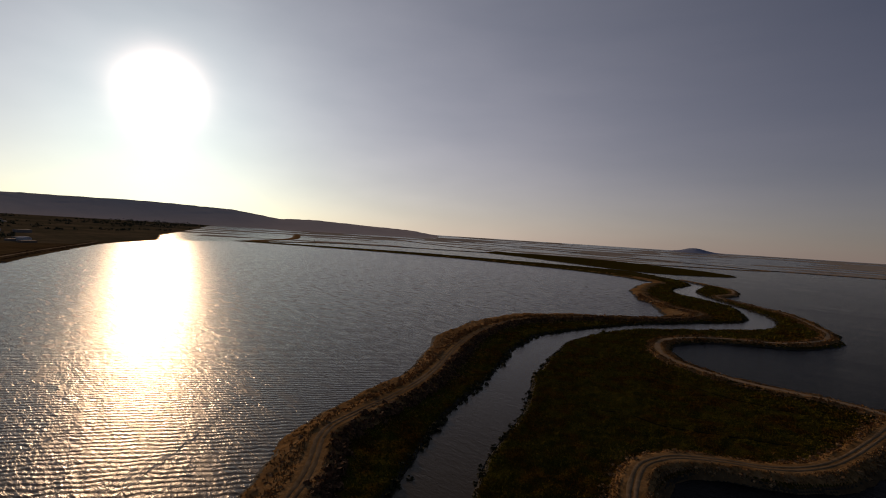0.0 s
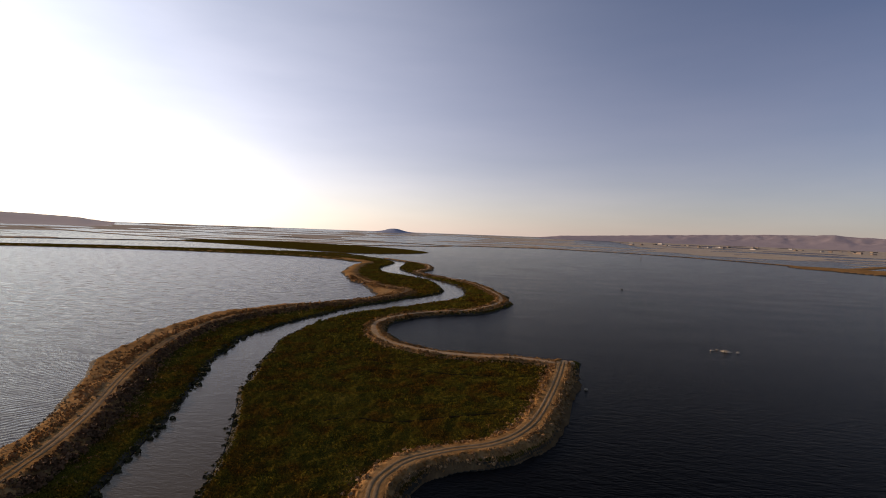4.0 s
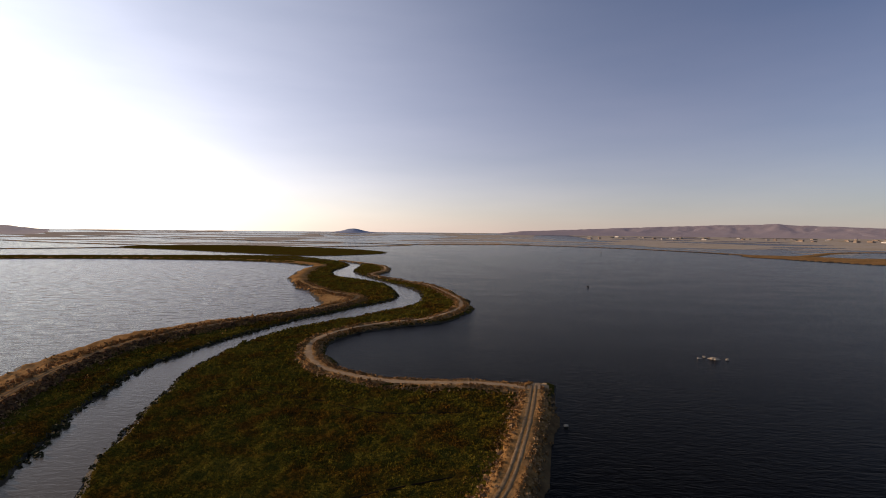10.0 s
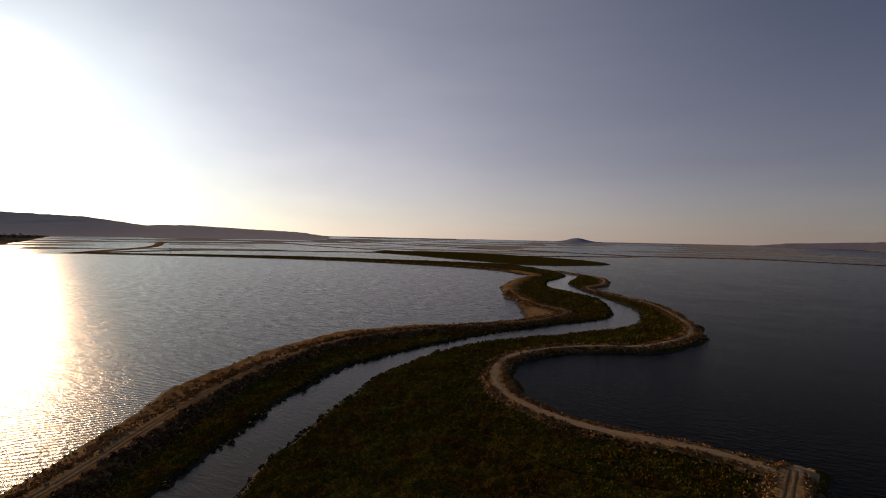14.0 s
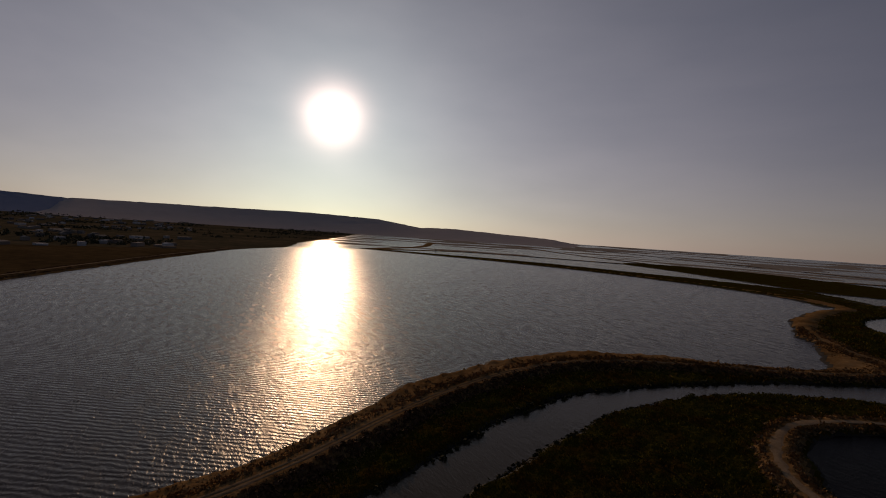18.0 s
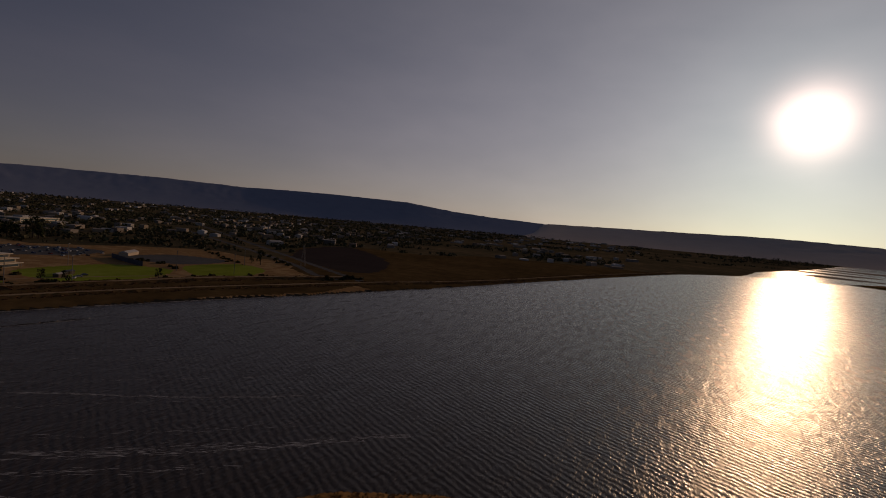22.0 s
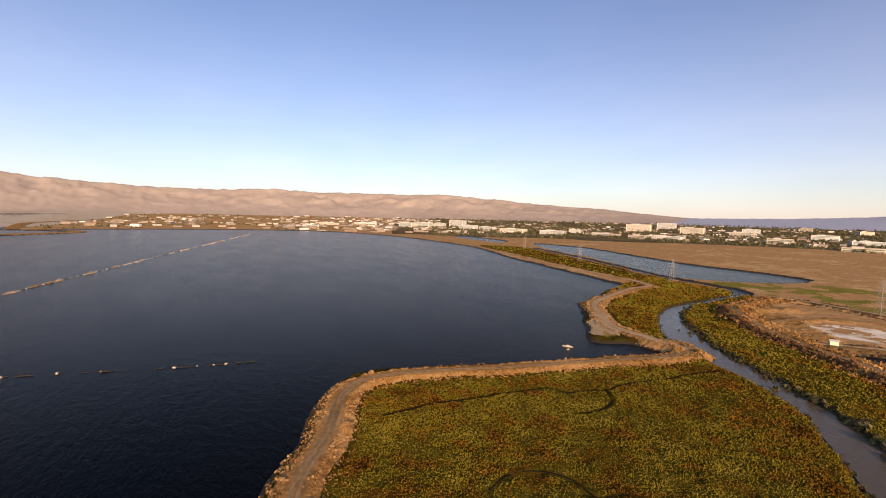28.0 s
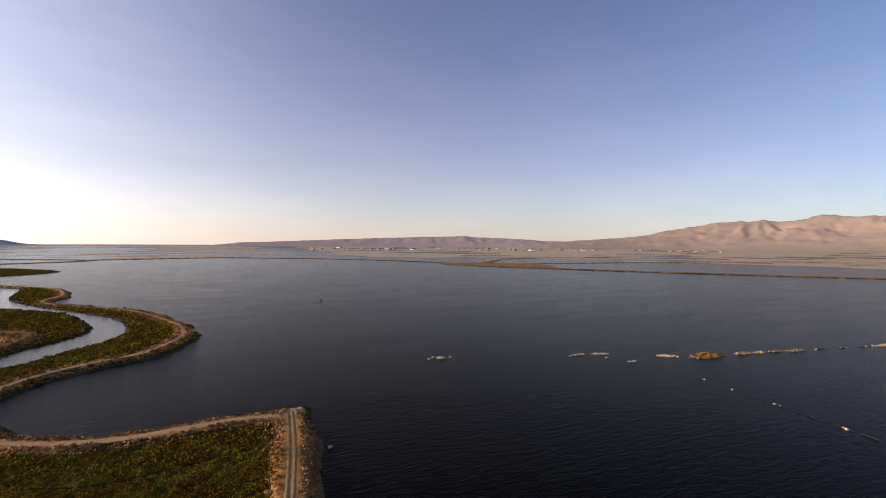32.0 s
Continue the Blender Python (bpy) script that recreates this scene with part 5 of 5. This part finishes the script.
model = pylon_model()
PYLONS = ((285, -424), (107, -400), (490, -500), (742, -600), (1008, -692), (-2, -340), (-77, -338), (-493, -271))
for k, (x, y) in enumerate(PYLONS):
    copy_thing(model, pose(x, y, ground_z(x, y) - 0.2, 0, 0, 60 if x > 50 else 20) @ Matrix.Scale(1.0 if k not in (5, 6) else 0.8, 4))
for o in (*model.children_recursive, model):
    bpy.data.objects.remove(o)


# ---- sports ground ----
def outfield_wall(line, height, material, label):
    root = thing("outfield_wall", *line[0], ground_z(*line[0]), 0, label, "wall")
    for a, b in zip(line, line[1:]):
        d = b - a
        part("panel", box(float(np.linalg.norm(d)) - 0.08, 0.3, height, material, 0.06), root, "", (*((a + b) / 2 - line[0]), -0.1), math.degrees(math.atan2(d[1], d[0])))
    return root


outfield_wall(spline([(-162, -424), (-172, -450), (-198, -480), (-227, -487), (-256, -492)], 5), 3.6, M_CREAM, "curved cream wall round the ball field")
outfield_wall(spline([(30, -484), (10, -512), (-8, -522), (-40, -532), (-72, -536)], 6), 0.9, M_BEIGE, "low pale curved wall behind the outfield")
outfield_wall(spline([(-207, -356), (-222, -358), (-236, -360)], 5), 3.0, M_RED, "red advertising boards beside the turf")


def pavilion(x, y, turn):
    root = thing("pavilion", x, y, ground_z(x, y) - 0.2, turn, "three-tiered white pavilion beside the ball fields", "building")
    for i, (w, d) in enumerate(((30, 14), (26, 11), (18, 8))):
        tier = part("storey", box(w, d, 3.0, M_BEIGE), root, "", (0, 0, i * 3.7))
        for s in (-1, 1):
            part("window", box(w * 0.9, 0.4, 1.5, M_GLASS), tier, "", (0, s * d / 2, 0.9))
        part("roof", box(w + 3, d + 3, 0.6, M_CREAM, 0.1), root, "pale overhanging roof", (0, 0, i * 3.7 + 3.0))
    for sx in (-1, 1):
        for sy in (-1, 1):
            part("post", box(0.4, 0.4, 3.0, M_STEEL), root, "", (sx * 15.5, sy * 7.6, 0))
    return root


def shed(x, y, w, d, h, turn, wall, roof, label, name="shed"):
    root = thing(name, x, y, ground_z(x, y) - 0.2, turn, label, "building")
    part("wall", box(w, d, h, wall), root)
    V = [(-w / 2 - 0.4, -d / 2 - 0.4, h), (w / 2 + 0.4, -d / 2 - 0.4, h), (w / 2 + 0.4, d / 2 + 0.4, h), (-w / 2 - 0.4, d / 2 + 0.4, h), (-w / 2 - 0.4, 0, h + d * 0.22), (w / 2 + 0.4, 0, h + d * 0.22)]
    part("roof", mesh_from("roof", V, [(0, 1, 5, 4), (2, 3, 4, 5), (1, 2, 5), (3, 0, 4), (3, 2, 1, 0)], roof), root)
    part("door", box(min(1.6, w * 0.25), 0.15, min(2.2, h * 0.8), M_DARKROOF), root, "dark door", (w * 0.2, -d / 2, 0))
    return root


pavilion(-250, -378, 15)
outfield_wall(spline([(-366, -410), (-352, -372), (-344, -340)], 5), 4.5, M_DARKROOF, "tall dark windbreak screen beside the car park")
shed(-105, -326, 8, 5, 2.6, 20, M_CREAM, M_ROOF, "small cream shed behind the levee")
shed(-124, -350, 9, 6, 3, 35, M_BEIGE, M_ROOF, "small beige shed by the ball field")
shed(-96, -332, 5, 4, 2.5, 10, M_BEIGE, M_ROOF, "beige cabin beside the levee road")
shed(-118, -338, 10, 4, 2.8, 22, M_CREAM, M_DARKROOF, "low cream store with a dark roof")
shed(-268, -322, 8, 4, 2.6, 18, M_WOOD, M_DARKROOF, "brown dugout hut by the turf")
shed(-256, -312, 9, 4, 2.6, 25, M_WOOD, M_ROOF, "brown equipment hut by the turf")
shed(-396, -425, 26, 9, 3.5, 30, M_BEIGE, M_ROOF, "beige hall beside the car park")
shed(-50, -430, 6, 3, 2.4, 40, M_WOOD, M_DARKROOF, "backstop hut on the clay infield")
shed(-66, -442, 5, 3, 2.4, 10, M_WOOD, M_DARKROOF, "dark hut on the clay infield")
shed(-95, -470, 6, 3, 2.4, 60, M_BEIGE, M_ROOF, "scorers' hut by the outfield")
shed(84, -270, 3.6, 3.0, 2.5, 25, M_CREAM, M_ROOF, "small cream pump house on the levee", "pump_house")


# scrub and hedges among the fields and along the fences
clumps_ = []
for way, gap in (([(-150, -395), (-158, -318), (-215, -300), (-245, -290)], 7), ([(-216, -306), (-245, -352), (-245, -395)], 9), ([(-346, -306), (-368, -330), (-372, -400)], 8), ([(-300, -274), (-345, -262), (-400, -230)], 9),
                 ([(-130, -372), (-140, -420), (-160, -425)], 5), ([(-145, -540), (-190, -560), (-240, -590)], 6), ([(40, -560), (-40, -575), (-130, -590), (-220, -585)], 12), ([(60, -620), (-60, -660), (-160, -690)], 14),
                 ([(-430, -300), (-480, -380), (-560, -500), (-660, -640)], 9), ([(-455, -250), (-520, -330), (-610, -440)], 10), ([(-405, -190), (-430, -175), (-450, -165)], 4)):
    clumps_ += along(spline(way, 8), gap, 3.5, rs)
grow(clumps_, 1.3, 3.2, 0.95, 26, M_REED, "field_shrubs", "dark olive shrubs along the fences of the ball ground", 48)


def light_mast(x, y, h):
    root = thing("light_mast", x, y, ground_z(x, y) - 0.1, RNG.uniform(0, 90), "tall thin floodlight mast", "mast", "floodlight masts")
    part("pole", bar((0, 0, 0), (0, 0, h), 0.35, M_STEEL), root)
    rack = part("lamp_rack", bar((-1.6, 0, h), (1.6, 0, h), 0.3, M_STEEL), root)
    for i in (-1.2, -0.4, 0.4, 1.2):
        part("lamp", box(0.6, 0.5, 0.6, M_STEEL, 0.1), rack, "", (i, 0.2, h + 0.1))


for x, y in ((-138, -364), (-170, -330), (-215, -300), (-160, -410), (-300, -372), (-345, -300), (-250, -290), (-372, -260), (-430, -300), (25, -420), (-20, -500), (-120, -500)):
    light_mast(x, y, 18)


def car_model():
    root = thing("parked_car", 0, 0, -80, 0, "parked car in the sports ground's car park", "car", "cars in the car park")
    part("body", box(4.4, 1.8, 0.85, M_PAINT, 0.15), root, "", (0, 0, 0.3))
    part("cabin", box(2.3, 1.6, 0.6, M_GLASS, 0.25), root, "dark glazed cabin", (-0.2, 0, 1.13))
    for sx in (-1.4, 1.4):
        for sy in (-0.8, 0.8):
            k = [(0.33 * math.cos(i * math.pi / 5), 0.12 * s, 0.33 + 0.33 * math.sin(i * math.pi / 5)) for s in (-1, 1) for i in range(10)]
            part("wheel", mesh_from("wheel", k, [tuple(range(9, -1, -1)), tuple(range(10, 20))] + [(i, (i + 1) % 10, 10 + (i + 1) % 10, 10 + i) for i in range(10)], M_RUBBER), root, "", (sx, sy, 0))
    return root


model = car_model()
lot = spline([(-235, -510), (-250, -560), (-297, -540), (-360, -545), (-398, -474), (-345, -415), (-323, -462), (-262, -498)], 10, True)
made = 0
for row in range(-580, -400, 9):
    for col in range(-420, -220, 3):
        if made < 150 and inside(np.array([float(col)]), np.array([float(row)]), lot)[0] and RNG.random() < 0.16:
            copy_thing(model, pose(col + RNG.uniform(-0.3, 0.3), row + RNG.uniform(-0.3, 0.3), ground_z(col, row), 0, 0, 90 + RNG.uniform(-4, 4)))
            made += 1
for x, y in ((-112, -330), (-118, -327), (-126, -340), (-258, -300), (-264, -304), (-272, -310), (-100, -338), (-131, -346)):
    copy_thing(model, pose(x, y, ground_z(x, y), 0, 0, RNG.uniform(0, 180)))
for o in (*model.children_recursive, model):
    bpy.data.objects.remove(o)


# ---- islets and old levee remains in the bay ----
def islet(x, y, length, width, turn, height, material, label, rocks=5):
    rs = np.random.RandomState(int(abs(x * 7 + y * 13)) % 9999)
    root = thing("islet", x, y, 0, turn, label, "islet", "islets of the broken levee")
    n, rings = 26, 6
    V = [(0, 0, height)]
    wob = 1 + 0.35 * rs.uniform(-1, 1, n)
    for k in range(1, rings + 1):
        for i in range(n):
            a, f = 2 * math.pi * i / n, k / rings
            V.append((math.cos(a) * length / 2 * f * wob[i], math.sin(a) * width / 2 * f * wob[(i * 7) % n], height * (1 - f**1.6) * (1 + 0.5 * rs.uniform(-1, 1)) - 0.25 * f))
    F = [(0, 1 + i, 1 + (i + 1) % n) for i in range(n)]
    for k in range(rings - 1):
        F += [(1 + k * n + i, 1 + (k + 1) * n + i, 1 + (k + 1) * n + (i + 1) % n, 1 + k * n + (i + 1) % n) for i in range(n)]
    part("mound", mesh_from("mound", V, F, material), root)
    for _ in range(rocks):
        s = rs.uniform(0.35, 1.0)
        bx = [tuple(s * (np.array(p) * rs.uniform(0.6, 1.2, 3))) for p in ((-1, -0.7, -0.4), (0.9, -0.8, -0.4), (1, 0.8, -0.4), (-0.9, 0.8, -0.4), (-0.6, -0.5, 0.6), (0.7, -0.4, 0.5), (0.5, 0.5, 0.7), (-0.6, 0.5, 0.5))]
        part("rock", mesh_from("rock", bx, BOX_F, M_ROCK), root, "", (rs.uniform(-0.48, 0.48) * length, rs.uniform(-0.4, 0.4) * width, 0.1), rs.uniform(0, 360))
    return root


TAN = "low tan islet of rubble and dry plants in the bay"
# the last and smallest is no islet but stands in for a floating speck
for x, y, ln, wd, tn, ht in ((131, 261, 6, 3, -20, 0.9), (124, 262, 5, 1.2, 0, 0.25), (137, 260, 4, 1.8, 40, 0.5), (128, 265, 3, 1.2, 10, 0.3), (224, 223, 15, 2.4, -25, 0.5), (211, 228, 8, 1.6, -20, 0.3), (205, 227, 4, 1.4, 10, 0.4), (221, 214, 5, 1.6, 10, 0.4),
                             (226, 200, 6, 1.5, 0, 0.3), (257, 199, 12, 5, -35, 0.9), (149, -144, 5, 2.5, 30, 0.8), (145, -140, 2.5, 1.2, 0, 0.3), (36, 168, 0.9, 0.6, 10, 0.2)):
    islet(x, y, ln, wd, tn, ht, M_ROCK, TAN, 14 if ln > 5 else 2)
islet(281, 187, 29, 12, -8, 1.7, M_ISLET_GRASS, "rounded islet with rusty grass at the broken levee's end", 8)
head, tail = np.array((300.0, 183.0)), np.array((1399.0, -155.0))
run, at_ = np.linalg.norm(tail - head), 0.0
turn_ = math.degrees(math.atan2(*(tail - head)[::-1]))
while at_ < run:
    piece = RNG.uniform(7, 24)
    if not (420 < at_ < 470 or 620 < at_ < 660 or 840 < at_ < 900 or RNG.random() < 0.3):
        p = head + (tail - head) * (at_ + piece / 2) / run
        islet(float(p[0]) + RNG.uniform(-1, 1), float(p[1]) + RNG.uniform(-1, 1), piece * 0.95, RNG.uniform(2.4, 5.6) * (1.4 if RNG.random() < 0.15 else 1), turn_, RNG.uniform(0.7, 1.5), M_RUBBLE, "strip of pale rubble and dry weed from an old levee", 9)
    else:
        p = head + (tail - head) * (at_ + piece / 2) / run
        islet(float(p[0]), float(p[1]), piece * 0.8, 2.0, turn_, 0.3, M_MUD, "low dark remains of an old levee just above the water", 2)
    at_ += piece
for a, b in (((228, 160), (216, 114)), ((216, 114), (208, 82)), ((208, 82), (194, 28)), ((194, 28), (190, 2))):
    a, b = np.array(a, float), np.array(b, float)
    for s in np.arange(0, 1, 0.16):
        p = a + (b - a) * (s + RNG.uniform(-0.03, 0.03))
        islet(float(p[0]), float(p[1]), RNG.uniform(3, 9), RNG.uniform(0.5, 1.1), math.degrees(math.atan2(*(b - a)[::-1])), RNG.uniform(0.12, 0.35), M_MUD, "low dark remains of an old levee just above the water", 1 if RNG.random() < 0.3 else 0)


def blind(x, y, h, label):
    """A timber hunting blind or marker on piles in the water."""
    root = thing("duck_blind", x, y, -0.5, RNG.uniform(0, 90), label, "hut", "timber marks in the water")
    for sx in (-1, 1):
        for sy in (-1, 1):
            part("pile", bar((sx, sy, 0), (sx * 0.9, sy * 0.9, h * 0.6), 0.25, M_WOOD), root)
    part("cabin", box(2.6, 2.6, h * 0.4, M_WOOD, 0.2), root, "dark timber cabin", (0, 0, h * 0.55))


blind(146, 585, 2.2, "small dark timber blind on piles in the bay")
blind(420, 1530, 8.0, "dark timber marker on piles far out in the bay")
blind(-1534, 960, 14.0, "tall dark timber platform beyond the pond")

# ---- the wind-blown pond ----

def pool(name, ring, material, label):
    area = np.sum(ring[:, 0] * np.roll(ring[:, 1], -1) - np.roll(ring[:, 0], -1) * ring[:, 1])
    ring = ring if area > 0 else ring[::-1]
    tagged(new(name, mesh_from(name, [(x, y, 0.03) for x, y in ring], [tuple(range(len(ring)))], material)), label, "water", kind="structure")


pool("pond_water", np.vstack([CREST_WEST[CREST_WEST[:, 1] > -262], [(-1330, 780), (-1493, 668)], s_s]), M_POND, "grey choppy water of the wind-blown pond")
pool("channel_water", np.vstack([b_w[b_w[:, 1] < 930], b_e[::-1]]), M_CHANNEL, "smooth grey-brown water of the winding channel")

# ---- foam on the pond ----
def foam(lines, name, label, seed):
    rs = np.random.RandomState(seed)
    V, Q = [], []
    for line, gap, wide, spread in lines:
        for a, b in zip(line, line[1:]):
            length = np.linalg.norm(b - a)
            d = (b - a) / (length + 1e-6)
            for _ in range(rs.poisson(length / gap)):
                p = a + d * rs.uniform(0, length) + np.array([-d[1], d[0]]) * rs.normal(0, spread)
                l_, w_ = rs.uniform(0.5, 2.4), rs.uniform(0.3, 1.0) * wide
                k = len(V)
                t = d + rs.normal(0, 0.12, 2)
                nrm = np.array([-t[1], t[0]])
                for u, v in ((-1, -0.2), (-0.3, -1), (1, 0.1), (0.2, 1)):
                    V.append((*(p + t * u * l_ + nrm * v * w_), 0.07))
                Q.append((k, k + 1, k + 2, k + 3))
    ob = sheet(name, np.array(V), np.array(Q), M_FOAM, label, "foam", smooth=False)
    ob["kind"] = "stuff"


REEF = spline([(-38, -243), (-81, -222), (-140, -199), (-193, -184)], 5)
foam([(spline([(-88, -72), (-108, -43), (-127, -17), (-150, 14)], 4), 0.9, 0.13, 0.8), (spline([(-84, -60), (-100, -35), (-112, -16)], 4), 1.2, 0.12, 1.0), (spline([(-31, -236), (-73, -180), (-99, -132), (-119, -98), (-138, -62), (-160, -30)], 4), 0.6, 0.13, 0.4), (spline([(-50, -140), (-69, -106), (-82, -78), (-92, -60), (-104, -42)], 4), 0.8, 0.12, 0.5), (spline([(-92, -66), (-108, -38), (-130, -9), (-148, 12)], 4), 0.5, 0.15, 0.7),
      (s_s[40:] + np.array((-1.5, 3.0)), 0.4, 0.5, 0.7), (w_s[8:70] + np.array((-3.0, -1.0)), 0.9, 0.14, 0.7), (REEF + np.array((-1.0, 1.8)), 0.4, 0.3, 0.4),
      *((spline([(-60 - k, -90 - 0.9 * k), (-92 - k, -48 - 0.9 * k), (-125 - k, -6 - 0.9 * k)], 5), 2.2, 0.11, 0.9) for k in (14, 31, 47, 66))], "foam_streaks", "thin white streaks of foam on the wind-blown pond", 55)
for a, b in zip(REEF[::2], REEF[1::2]):
    islet(float(a[0]), float(a[1]), 17, 2.0, math.degrees(math.atan2(*(b - a)[::-1])), 0.3, M_MUD, "dark mud bar just above the pond's water", 1)
